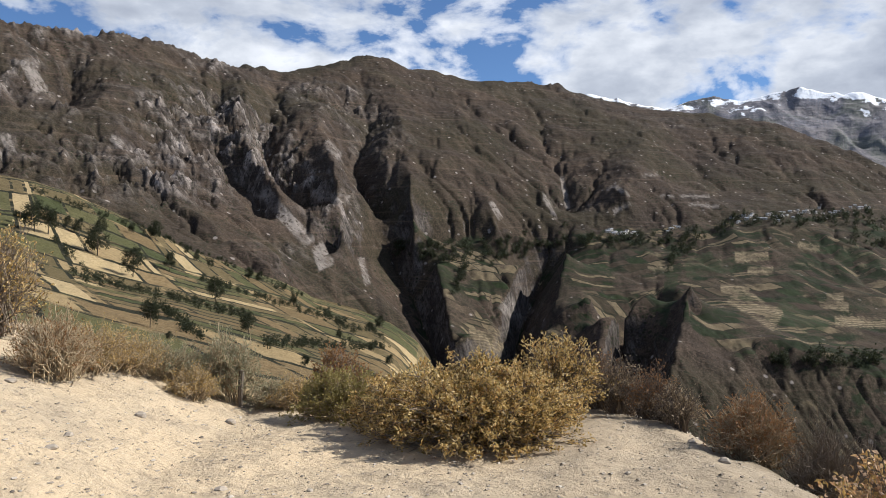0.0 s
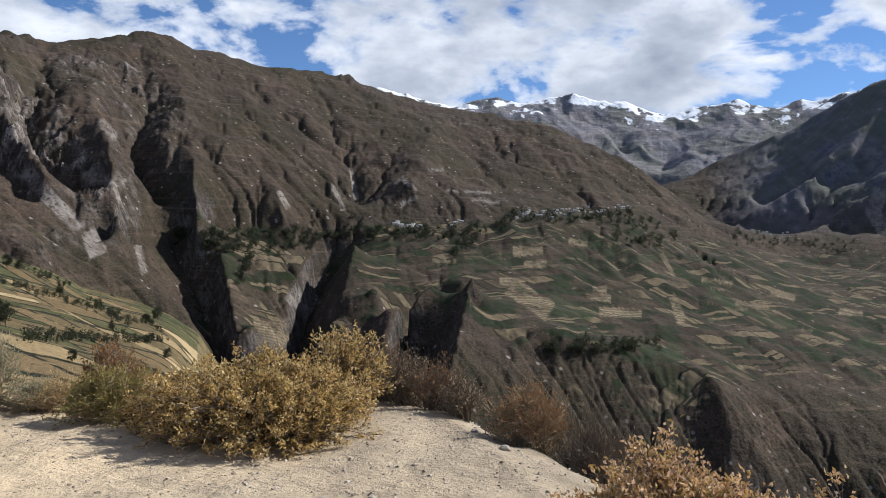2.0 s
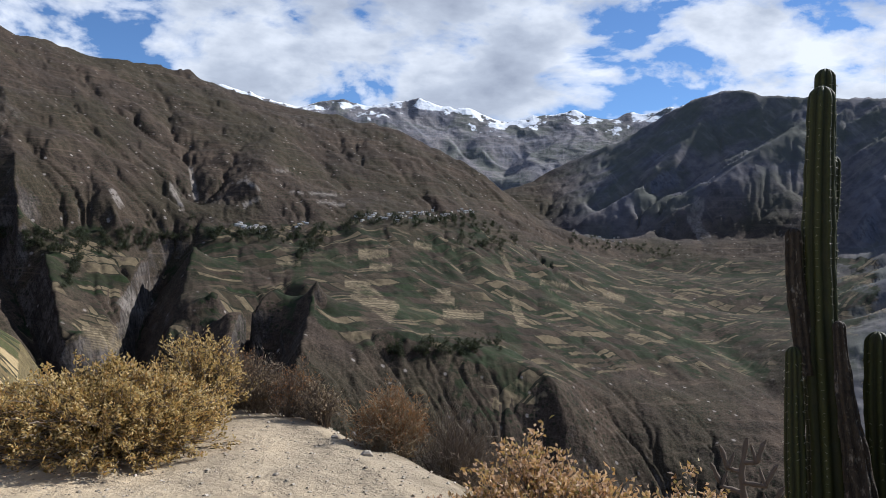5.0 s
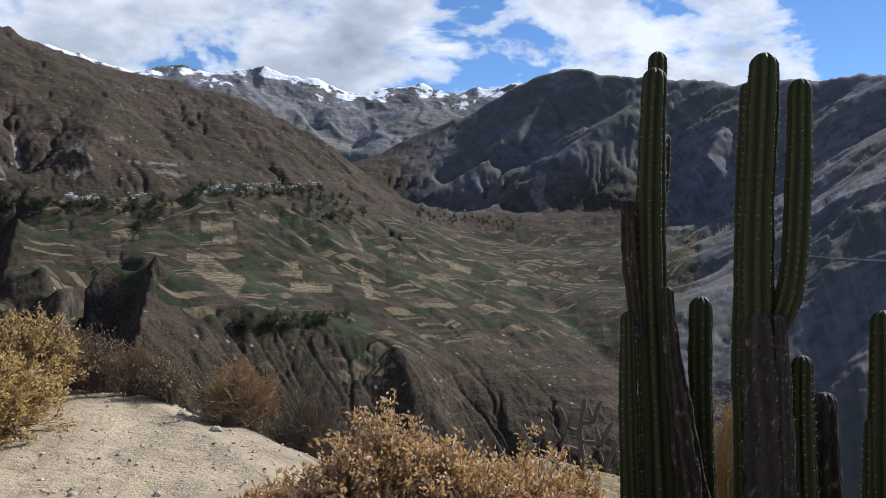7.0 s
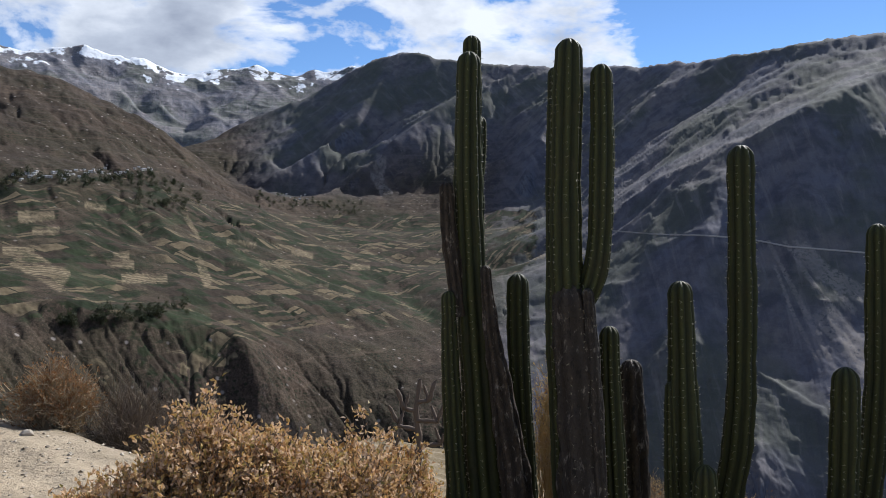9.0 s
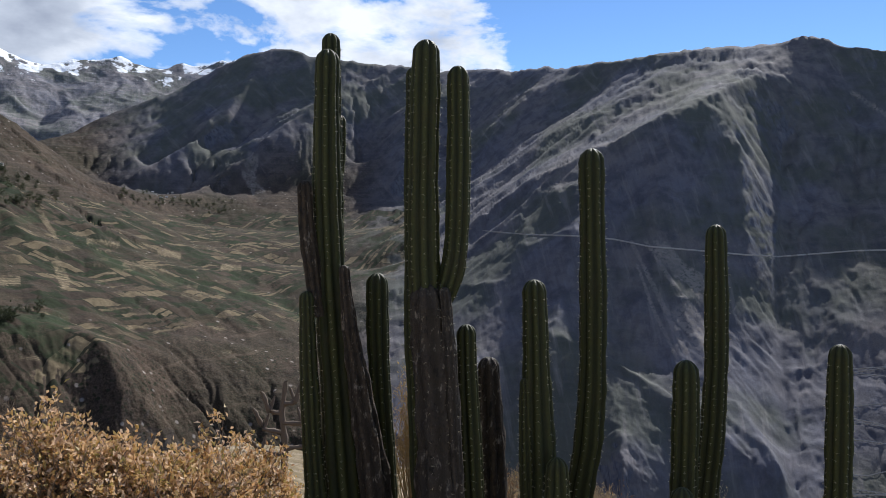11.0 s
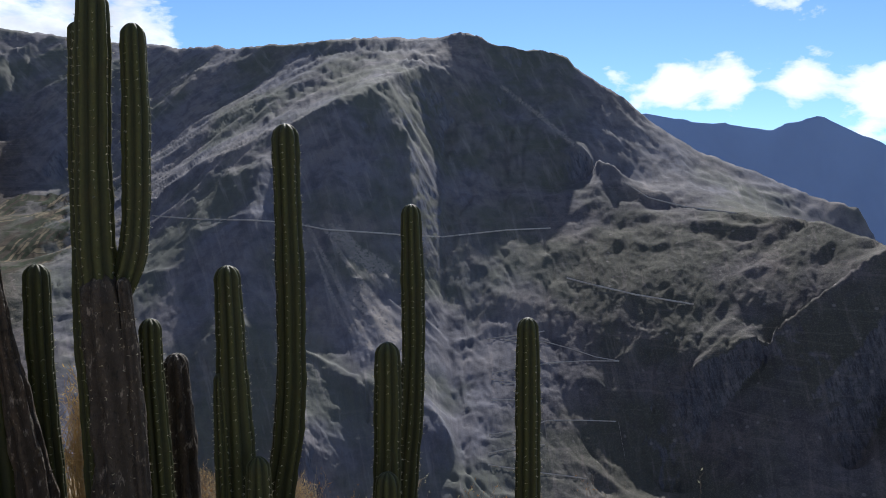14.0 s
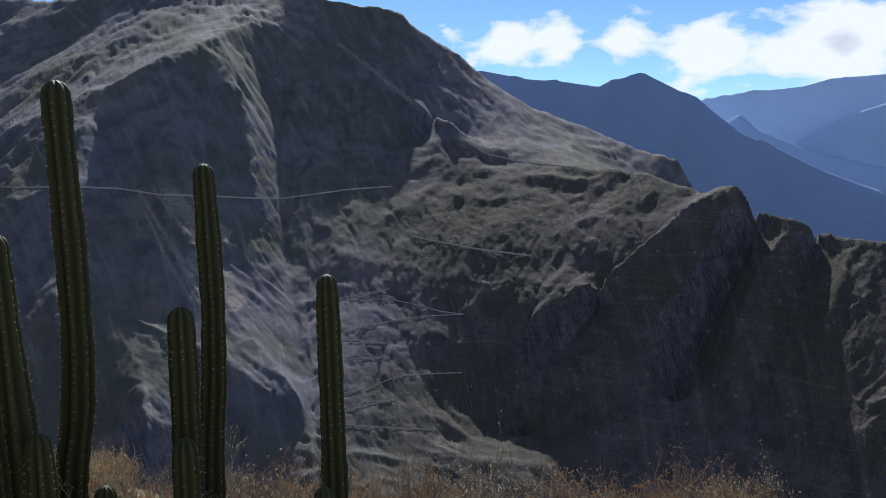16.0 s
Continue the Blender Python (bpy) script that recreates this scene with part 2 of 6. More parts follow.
    col = mix(nt, here_only(dot), col, tone(4))
    chips = speck(nt, 0.085 * near, kind="ShaderNodeTexVoronoi")
    lot = nt.nodes.new("ShaderNodeSeparateColor")
    nt.links.new(chips.outputs["Color"], lot.inputs[0])
    chip = calc(nt, "MULTIPLY", ramp(nt, chips.outputs["Distance"], (0.14, 1.0), (0.26, 0.0)), ramp(nt, lot.outputs[0], (0.80, 0.0), (0.86, 0.8)))
    col = mix(nt, here_only(chip), col, tone(3, 0.75))
    ledge = speck(nt, 0.10 * near, 5, 0.6, "UV", (0.09, 1, 1))
    col = mix(nt, here_only(ramp(nt, ledge.outputs[0], (0.57, 0.0), (0.66, 0.4))), col, tone(1, 1.7))
    col = mix(nt, here_only(ramp(nt, ledge.outputs[0], (0.34, 0.45), (0.43, 0.0))), col, tone(0, 0.5))
    if fields:
        col = mix(nt, field, col, crop)
        torn = ramp(nt, fine.outputs[0], (0.36, 0.0), (0.52, 1.0))
        ragged = ramp(nt, mid.outputs[0], (0.38, 0.25), (0.56, 1.0))
        for key, share, dark_tone, light_tone in (("green", 0.75, (0.018, 0.028, 0.013), (0.042, 0.055, 0.026)), ("straw", 0.95, (0.10, 0.079, 0.052), (0.25, 0.198, 0.125)), ("scar", 0.7, (0.16, 0.14, 0.125), (0.40, 0.355, 0.32))):
            laid = calc(nt, "MULTIPLY", calc(nt, "MULTIPLY", attribute(nt, key), share), torn if key == "scar" else calc(nt, "MAXIMUM", torn, calc(nt, "MULTIPLY", ragged, 0.6)))
            col = mix(nt, calc(nt, "MULTIPLY", laid, ragged), col, mix(nt, wave.outputs[0] if key == "straw" else fine.outputs[0], light_tone, dark_tone))
    if snow:
        lay = calc(nt, "ADD", attribute(nt, "snow"), calc(nt, "MULTIPLY_ADD", speck(nt, 0.009 * near, 7, 0.62).outputs[0], 3.4, -1.7))
        col = mix(nt, ramp(nt, lay, (0.62, 0.0), (0.74, 1.0)), col, (0.82, 0.84, 0.88))
    nt.links.new(col, b.inputs["Base Color"])
    hh = calc(nt, "ADD", mid.outputs[0], calc(nt, "MULTIPLY_ADD", tiny.outputs[0], 0.04, calc(nt, "MULTIPLY", fine.outputs[0], 0.22)))
    relief(nt, b, hh, calc(nt, "MULTIPLY", calc(nt, "MULTIPLY_ADD", side, -0.8, 1.0), calc(nt, "MULTIPLY_ADD", attribute(nt, "plots"), -0.9, 1.0)) if haze_tones else 1.0, bumpy / near)
    return m


# the last five tones are blue-grey to carry painted-in haze
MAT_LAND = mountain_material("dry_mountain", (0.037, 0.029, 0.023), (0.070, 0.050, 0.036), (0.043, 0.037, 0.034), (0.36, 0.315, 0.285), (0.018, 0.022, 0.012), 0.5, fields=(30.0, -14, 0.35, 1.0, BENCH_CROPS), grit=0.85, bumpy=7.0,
                             haze_tones=((0.118, 0.118, 0.144), (0.150, 0.136, 0.136), (0.102, 0.109, 0.140), (0.25, 0.232, 0.228), (0.075, 0.084, 0.097)))
# these rock tones are blued and lightened to stand for distance haze
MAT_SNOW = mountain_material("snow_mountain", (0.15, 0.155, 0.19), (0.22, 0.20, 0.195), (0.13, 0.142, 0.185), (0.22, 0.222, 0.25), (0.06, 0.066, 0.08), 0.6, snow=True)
MAT_HILL = mountain_material("terraced_land", (0.12, 0.092, 0.048), (0.16, 0.125, 0.062), (0.14, 0.12, 0.09), (0.24, 0.21, 0.16), (0.05, 0.05, 0.02), 0.3, fields=(12.0, -12, 1.0, 3.2, HILL_CROPS), near=5.0)


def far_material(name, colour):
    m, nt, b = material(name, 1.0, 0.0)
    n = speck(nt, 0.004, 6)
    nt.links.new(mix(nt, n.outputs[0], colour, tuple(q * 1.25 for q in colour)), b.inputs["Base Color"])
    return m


MAT_ROAD = far_material("pale_road_dirt", (0.33, 0.30, 0.27))


def earth_material():
    m, nt, b = material("pale_dirt", 0.95, 0.1)
    big, mid, grit = speck(nt, 0.35, 6, 0.6), speck(nt, 2.2, 7, 0.62), speck(nt, 28, 5, 0.7)
    col = mix(nt, ramp(nt, big.outputs[0], (0.35, 0.0), (0.65, 1.0)), (0.57, 0.44, 0.285), (0.48, 0.385, 0.262))
    col = mix(nt, ramp(nt, mid.outputs[0], (0.45, 0.0), (0.7, 0.55)), col, (0.33, 0.27, 0.195))
    col = mix(nt, ramp(nt, grit.outputs[0], (0.33, 0.5), (0.46, 0.0), (0.6, 0.0), (0.72, 0.5)), col, (0.5, 0.43, 0.33))
    stones = speck(nt, 16, kind="ShaderNodeTexVoronoi")
    pick = nt.nodes.new("ShaderNodeSeparateColor")
    nt.links.new(stones.outputs["Color"], pick.inputs[0])
    chip = calc(nt, "MULTIPLY", ramp(nt, stones.outputs["Distance"], (0.16, 1.0), (0.24, 0.0)), ramp(nt, pick.outputs[0], (0.66, 0.0), (0.68, 1.0)))
    col = mix(nt, calc(nt, "MULTIPLY", chip, 0.8), col, mix(nt, pick.outputs[1], (0.22, 0.19, 0.15), (0.5, 0.46, 0.4)))
    # the trodden path is greyer than the loose bank
    tc = nt.nodes.new("ShaderNodeTexCoord")
    sx = nt.nodes.new("ShaderNodeSeparateXYZ")
    nt.links.new(tc.outputs["Object"], sx.inputs[0])
    trod = calc(nt, "ADD", calc(nt, "MULTIPLY_ADD", sx.outputs[0], 0.28, 0.30), calc(nt, "MULTIPLY_ADD", big.outputs[0], 0.8, -0.4), clamp=True)
    col = mix(nt, calc(nt, "MULTIPLY", trod, 0.75), col, mix(nt, ramp(nt, mid.outputs[0], (0.35, 0.0), (0.65, 1.0)), (0.31, 0.26, 0.195), (0.22, 0.183, 0.135)))
    rough_grit = speck(nt, 9, 5, 0.7)
    col = mix(nt, ramp(nt, rough_grit.outputs[0], (0.34, 0.45), (0.48, 0.0)), col, (0.2, 0.165, 0.12))
    litter = attribute(nt, "litter")
    scrub = calc(nt, "ADD", litter, calc(nt, "MULTIPLY_ADD", mid.outputs[0], 1.2, -0.6))
    col = mix(nt, ramp(nt, scrub, (0.4, 0.0), (0.75, 0.9)), col, (0.15, 0.115, 0.065))
    nt.links.new(col, b.inputs["Base Color"])
    hh = calc(nt, "ADD", calc(nt, "MULTIPLY", mid.outputs[0], 1.2), calc(nt, "MULTIPLY_ADD", grit.outputs[0], 0.25, calc(nt, "MULTIPLY", chip, 0.3)))
    relief(nt, b, hh, 1.0, 0.08)
    return m


MAT_DIRT = earth_material()
# Guide lines of the land: bearing in degrees from the first view, distance and height in metres.
NORTH_CREST = [(-40.8, 1500, 308), (-27.79, 1500, 361), (-26.57, 1550, 377), (-24.37, 1600, 387), (-21.43, 1650, 407), (-19.4, 1700, 410), (-18.02, 1767, 409), (-16.62, 1833, 402), (-14.65, 1900, 388), (-13.39, 1950, 417), (-12.1, 2000, 430), (-10.99, 2050, 418), (-10.06, 2100, 448), (-8.19, 2150, 478), (-5.53, 2200, 508), (-3.62, 2240, 510), (-3.12, 2280, 490), (-1.69, 2320, 499), (1.39, 2360, 476), (4.46, 2400, 482), (7.7, 2450, 490), (8.64, 2500, 468), (10.51, 2550, 450), (12.36, 2600, 435), (14.73, 2576, 415), (17.02, 2503, 387), (20.05, 2406, 352), (21.93, 2346, 322), (24.51, 2263, 265), (26.33, 2205, 229), (28.12, 2148, 174), (29.88, 2092, 115), (31.09, 2053, 72)]
NOSE_RIDGE = [(31.09, 2053, 72), (33.3, 1950, 12), (36, 1810, -28), (39.8, 1600, -93), (44, 1400, -158), (47.3, 1200, -199), (49, 1000, -248), (49.5, 850, -290)]
NORTH_BENCH_BACK = [(-40.8, 620, -10.8), (-27.79, 700, 10.3), (-19.75, 800, 12.2), (-12.65, 930, 2.2), (-7.05, 1100, -13.9), (-3.23, 1220, 2.4), (0.62, 1247, 4.9), (4.46, 1273, 9.2), (8.26, 1300, 24.0), (11.99, 1350, 22.0), (18.44, 1400, 42.6), (22.49, 1440, 49.0), (22.51, 1500, 52.9), (26.6, 1550, 50.1), (29.63, 1700, 49.6), (31.94, 2000, 36.3), (37.73, 2300, 16.8), (43.46, 2400, -0.2), (47.22, 2350, -27.0), (50.91, 2100, -94.7), (54.6, 1600, -210.3), (58.23, 1100, -283.3)]
NORTH_BENCH_FRONT = [(-40.8, 380, -48.5), (-27.79, 430, -39.1), (-19.75, 560, -40.6), (-12.65, 700, -43.9), (-8.56, 800, -56.4), (-5.53, 850, -83.2), (-1.69, 900, -97.6), (2.54, 960, -94.5), (5.61, 1000, -78.1), (9.39, 1040, -52.9), (13.09, 1040, -59.1), (15.62, 1000, -65.8), (19.13, 960, -89.3), (22.49, 950, -92.3), (26.79, 960, -112.2), (31.38, 1000, -129.3), (35.99, 1150, -131.2), (39.86, 1300, -154.5), (45.57, 1420, -181.9), (49.33, 1400, -229.5), (53.07, 1150, -279.5), (58.44, 900, -327.4)]
NORTH_FOOT = [(-40.8, 300, -99.1), (-27.79, 360, -128.8), (-12.65, 600, -238.1), (2.54, 720, -307.4), (15.62, 740, -314.2), (22.49, 720, -293.1), (31.85, 740, -342.6), (40.39, 900, -400.1), (47.99, 980, -423.2), (53.46, 880, -390.6), (58.7, 700, -342.4)]
SOUTH_CREST = [(7.39, 3500, -246.3), (18.16, 3450, -145.4), (27.97, 3400, 154.2), (29.38, 3380, 215.6), (31.52, 3360, 304.2), (34.07, 3340, 376.1), (36.66, 3320, 432.4), (38.9, 3300, 509.1), (40.79, 3220, 573.5), (42.87, 3140, 588.5), (44.97, 3060, 562.9), (48.41, 2980, 525.5), (52.2, 2900, 495.1), (57.05, 2650, 448.3), (60.67, 2400, 413.7), (64.17, 2150, 378.7), (68.21, 2000, 369.6), (72.01, 1980, 375.4), (73.89, 1960, 377.0), (77.6, 1940, 379.9), (78.7, 1920, 371.0), (79.43, 1900, 347.8), (81.22, 1900, 336.9), (84.37, 1900, 328.5), (85.08, 1900, 291.5), (86.78, 1900, 259.3), (88.12, 1900, 233.8), (89.76, 1900, 185.1), (92.27, 1900, 131.3), (95.28, 1875, 85.0), (98.25, 1850, 40.0), (100.81, 1825, 14.6), (102.61, 1800, -9.5), (104.05, 1775, -90), (106.21, 1750, -260), (115.09, 1650, -420), (124.5, 1600, -480)]
SOUTH_RIDGES = [
    [(77.9, 1960, 384), (75.3, 1800, 298), (72.3, 1580, 224), (70.0, 1480, 180), (67.7, 1480, 149), (64.8, 1500, 115), (61.9, 1520, 80), (58.3, 1550, 25), (56.7, 1560, -5)],
    [(57.6, 1560, -12), (55.7, 1430, -73), (53.8, 1260, -147), (52.7, 1100, -208)],
    [(70.0, 1480, 180), (69.2, 1400, 96), (68.5, 1330, 38), (68.9, 1260, -35), (70.8, 1150, -128), (73.9, 1050, -209), (76.7, 960, -264)],
    [(79.9, 1800, 199), (84.5, 1680, 130), (87.8, 1590, 71)],
    [(64.8, 1500, 115), (63.7, 1330, 19), (62.9, 1200, -77), (61.8, 1060, -172)],
    [(72.6, 1560, 201), (73.8, 1470, 122), (74.2, 1370, 23), (74.4, 1290, -56)],
]
SOUTH_CHANNELS = [
    [(76.5, 1700, 136), (76.3, 1570, 58), (76.3, 1440, -24), (76.2, 1290, -125), (76.8, 1150, -205), (77.3, 1030, -269), (77.7, 900, -309)],
    [(65.5, 1760, 215), (61.2, 1860, 175), (57.6, 1950, 105), (53.3, 2100, 31)],
    [(66.6, 1360, 21), (65.9, 1250, -64), (66.2, 1090, -179), (67.0, 900, -270)],
    [(71.1, 1460, 120), (71.5, 1350, 22), (72.7, 1240, -79)],
]
TERRACE = [[(78.0, 1560, 37), (82.6, 1610, 29), (88.2, 1640, 43), (91.9, 1620, 33), (95.4, 1580, 6), (97.8, 1500, -16)]]
SPUR_RIDGES = [
    [(94.3, 1480, -13), (96.2, 1450, -10), (98.7, 1420, -23), (101.6, 1380, -31), (104.0, 1330, -47), (106.2, 1280, -40), (108.0, 1250, -79), (109.9, 1230, -88), (112.1, 1200, -103)],
    [(106.2, 1280, -40), (103.0, 1246, -68), (99.9, 1199, -132), (96.6, 1168, -169), (93.2, 1137, -207)],
    [(106.2, 1280, -40), (104.9, 1224, -101), (103.8, 1181, -155), (101.0, 1131, -213), (97.4, 1082, -280), (94.0, 1026, -346)],
    [(109.9, 1230, -88), (108.1, 1180, -133), (107.3, 1149, -173), (105.9, 1094, -244), (104.7, 1025, -325)],
    [(99.8, 1400, -36), (97.3, 1338, -78), (94.7, 1288, -109)],
]
SPUR_CHANNELS = [
    [(103.0, 1260, -89), (98.8, 1198, -180), (94.8, 1130, -271), (91.7, 1049, -363)],
    [(108.2, 1300, -89), (106.8, 1238, -149), (104.9, 1170, -232), (102.6, 1089, -334)],
    [(111.5, 1240, -114), (110.1, 1166, -180), (108.6, 1091, -266)],
]
VALLEY = [
    [(29.6, 2950, 202), (33.3, 2600, 47), (38.9, 2450, 35), (42.7, 2350, 41), (48.5, 2250, 46), (53.1, 2150, 35)],
    [(37.4, 2050, -36), (42.7, 2000, -48), (50.4, 1980, -38), (52.7, 1960, -31)],
    [(42.7, 1700, -109), (50.5, 1640, -114), (52.7, 1650, -103)],
]
SNOW_RIBS = [
    ([(23.4, 9.9), (25.0, 7.5), (26.7, 5.8), (28.0, 4.7)], -120),
    ([(33.3, 9.3), (32.5, 7.7), (31.4, 6.1), (29.9, 4.6)], -120),
    ([(18.8, 9.7), (20.2, 8.7), (22.0, 8.1), (24.2, 7.1)], -100),
    ([(36.3, 8.7), (35.2, 7.6), (33.3, 6.9)], -80),
    ([(28.7, 8.6), (29.5, 7.2), (29.0, 4.7)], 110),
    ([(20.9, 9.7), (22.4, 8.7), (25.0, 7.7), (26.5, 5.9)], 80),
    ([(26.4, 9.5), (27.6, 8.0), (28.0, 6.6)], -70),
    ([(31.4, 8.9), (30.6, 7.6), (30.1, 6.3)], 70),
]
NORTH_RIBS = [
    ([(-7.1, 12.4), (-8.4, 9.1), (-7.4, 6.1), (-6.9, 1.6)], -70),
    ([(-12.8, 12.0), (-13.6, 8.9), (-13.0, 6.8), (-10.8, 3.8)], -60),
    ([(-3.6, 12.7), (-3.0, 9.2), (-2.3, 5.4), (-1.9, 1.6)], -70),
    ([(-0.2, 11.4), (0.6, 7.3), (2.5, 4.6), (3.7, 1.6)], -45),
    ([(3.7, 11.0), (2.2, 7.3), (4.5, 5.8), (6.7, 4.2)], -40),
    ([(14.9, 8.9), (13.1, 6.8), (12.2, 3.8)], -55),
    ([(21.5, 8.0), (23.1, 6.0), (24.4, 3.5)], -50),
    ([(-19.7, 13.2), (-22.1, 9.9), (-20.4, 6.5), (-17.0, 3.0), (-11.5, -1.1)], -50),
]
NORTH_RIBS_LOWER = [
    ([(-26.6, 12.2), (-26.0, 9.6), (-26.9, 7.2)], -60),
    ([(-17.0, 12.4), (-18.4, 9.8), (-17.0, 7.0), (-14.8, 4.1)], -45),
]
NORTH_CUTS = [
    ([(-5.5, 10.5), (-5.0, 8.2), (-6.1, 5.8), (-5.1, 3.1), (-3.8, 0.8)], 26),
    ([(-10.8, 11.5), (-12.5, 7.0), (-11.5, 4.9), (-9.7, 2.3), (-8.0, 0.0)], 78),
    ([(6.4, 9.1), (7.1, 6.5), (8.3, 4.2), (8.7, 2.1)], 65),
    ([(15.6, 7.8), (17.0, 4.8), (18.3, 3.0)], 55),
    ([(-14.7, 11.4), (-15.0, 8.9), (-16.3, 7.8)], 40),
    ([(-14.8, 6.0), (-13.4, 4.2), (-11.9, 1.5)], 35),
]
NORTH_CUTS_LOWER = [
    ([(-24.1, 12.2), (-23.7, 9.8), (-25.0, 8.0)], 40),
]

GORGES = [
    [(15.6, 1130, -47), (13.8, 1110, -85), (12.7, 1060, -130), (12.0, 1000, -175), (11.8, 930, -200), (11.6, 850, -222)],
    [(16.4, 1010, -37), (15.9, 950, -72), (15.5, 890, -102), (14.9, 820, -136), (14.5, 760, -166)],
    [(13.8, 1050, -49), (11.4, 980, -75), (10.6, 900, -117), (10.1, 840, -154), (9.8, 780, -184)],
    [(7.3, 1300, -6), (6.2, 1230, -72), (5.1, 1120, -121), (4.7, 1030, -163), (4.3, 930, -204)],
    [(8.4, 1180, -6), (7.7, 1080, -55), (6.7, 980, -102)],
    [(5.6, 1200, -10), (4.3, 1110, -57), (3.4, 1020, -107)],
]
WEST_GORGE = [
    [(-3.6, 1220, -10), (-2.3, 1150, -59), (-1.0, 1060, -108), (0.0, 960, -146), (0.8, 880, -181)],
    [(-0.5, 1130, -13), (0.2, 1040, -54), (0.6, 960, -101)],
    [(-5.5, 1090, -20), (-3.6, 1000, -65), (-1.8, 920, -98)],
]
WEST_SPURS = [
    ([(48.0, 8.5), (44.0, 5.8), (41.4, 3.8), (38.5, 1.6)], -110),
    ([(42.8, 10.3), (40.0, 6.2), (35.0, 2.6), (33.1, 1.5)], -90),
    ([(46.0, 8.3), (43.4, 6.5), (40.3, 4.0), (36.3, 2.3)], 70),
    ([(40.7, 9.8), (38.3, 7.4), (33.6, 4.1)], 70),
    ([(54.4, 8.7), (53.0, 6.2), (51.7, 2.9)], -80),
    ([(51.5, 9.0), (50.0, 6.2), (49.2, 2.9)], 80),
    ([(57.7, 9.1), (55.5, 6.2), (54.6, 3.4)], 70),
    ([(61.0, 8.9), (58.9, 6.4), (57.2, 4.5)], -60),
    ([(41.7, 3.8), (41.7, 1.6)], -45),
    ([(64.9, 8.9), (62.5, 7.2)], 50),
    ([(69.0, 9.5), (67.5, 8.2), (66.2, 7.6)], -50),
]
CANYON_FOOT = [(49.5, 800, -318), (54, 860, -365), (60, 900, -400), (67, 860, -380), (77.7, 830, -352), (84, 820, -380), (92, 840, -400), (102, 900, -420), (112, 900, -410), (128, 900, -400)]
EAST_END = [(112.1, 1200, -103), (114.9, 1150, -107), (121.6, 1080, -125), (128, 1050, -138)]
SNOW_CREST = [(-3.78, 4800, 570.1), (7.42, 4800, 763.4), (9.71, 4800, 880.3), (11.25, 4800, 850.1), (13.18, 4800, 813.2), (14.73, 4800, 781.7), (16.63, 4800, 817.2), (18.34, 4800, 835.7), (19.66, 4800, 812.3), (21.15, 4800, 839.2), (23.0, 4800, 855.1), (24.47, 4800, 823.8), (26.27, 4800, 813.2), (28.05, 4800, 746.5), (29.1, 4800, 731.3), (30.81, 4800, 771.5), (31.74, 4800, 782.5), (33.15, 4800, 798.3), (34.03, 4800, 798.5), (34.78, 4800, 773.2), (36.37, 4800, 754.0), (36.72, 4800, 778.8), (39.01, 4800, 792.0), (41.27, 4800, 838.8), (45.06, 4800, 745.1), (48.81, 4800, 556.9)]
FAR_ONE = [(80.16, 4100, 278.2), (89.64, 4100, 418.4), (92.65, 4100, 374.3), (95.27, 4100, 356.7), (97.49, 4100, 326.1), (98.58, 4100, 360.6), (100.38, 4100, 385.0), (101.82, 4100, 329.7), (103.95, 4100, 247.3), (106.4, 4100, 101.6), (108.77, 4100, 22.2), (111.09, 4100, -67.5), (114.8, 4100, -170.9), (121.47, 4100, -343.9)]
FAR_TWO = [(102.62, 4350, -66.9), (105.03, 4350, 96.3), (105.7, 4350, 163.2), (106.37, 4350, 194.3), (107.41, 4350, 119.5), (109.09, 4350, 63.2), (110.08, 4350, 29.9), (112.01, 4350, -19.6), (114.75, 4350, -73.3), (123.87, 4350, -145.7)]
FAR_THREE = [(106.14, 4500, -156.7), (109.11, 4500, 10.0), (110.06, 4500, 63.8), (111.94, 4500, 155.2), (113.46, 4500, 204.6), (114.6, 4500, 232.7), (118.38, 4500, 252.8), (123.62, 4500, 208.1)]
FAR_FOUR = [(100.78, 4700, 171.0), (104.29, 4700, 297.1), (107.01, 4700, 324.1), (109.96, 4700, 342.7), (111.54, 4700, 375.9), (114.53, 4700, 384.9), (118.31, 4700, 395.2), (123.53, 4700, 353.3)]
HILL_CREST = [(-40.8, 420, 46.6), (-33.48, 420, 43.0), (-27.79, 400, 32.2), (-25.95, 394, 29.9), (-23.73, 388, 24.5), (-21.43, 382, 17.3), (-19.75, 376, 11.3), (-16.97, 370, 1.8), (-13.39, 364, -6.5), (-10.81, 358, -12.4), (-8.56, 352, -19.3), (-6.29, 346, -23.0), (-3.62, 340, -28.3), (-1.69, 330, -35.0), (0.62, 320, -54.2), (4.46, 300, -90.7)]
HILL_MIDDLE = [(-40.8, 230, 8.7), (-33.48, 230, 5.5), (-27.79, 220, 0.4), (-21.43, 218, -6.5), (-14.47, 215, -13.0), (-8.56, 212, -19.5), (-3.23, 210, -25.1), (4.46, 200, -60.0)]
HILL_FOOT = [(-40.8, 60, -4.5), (-27.79, 60, -7.0), (-18.02, 65, -10.0), (-7.05, 70, -12.9), (4.46, 90, -27.9)]
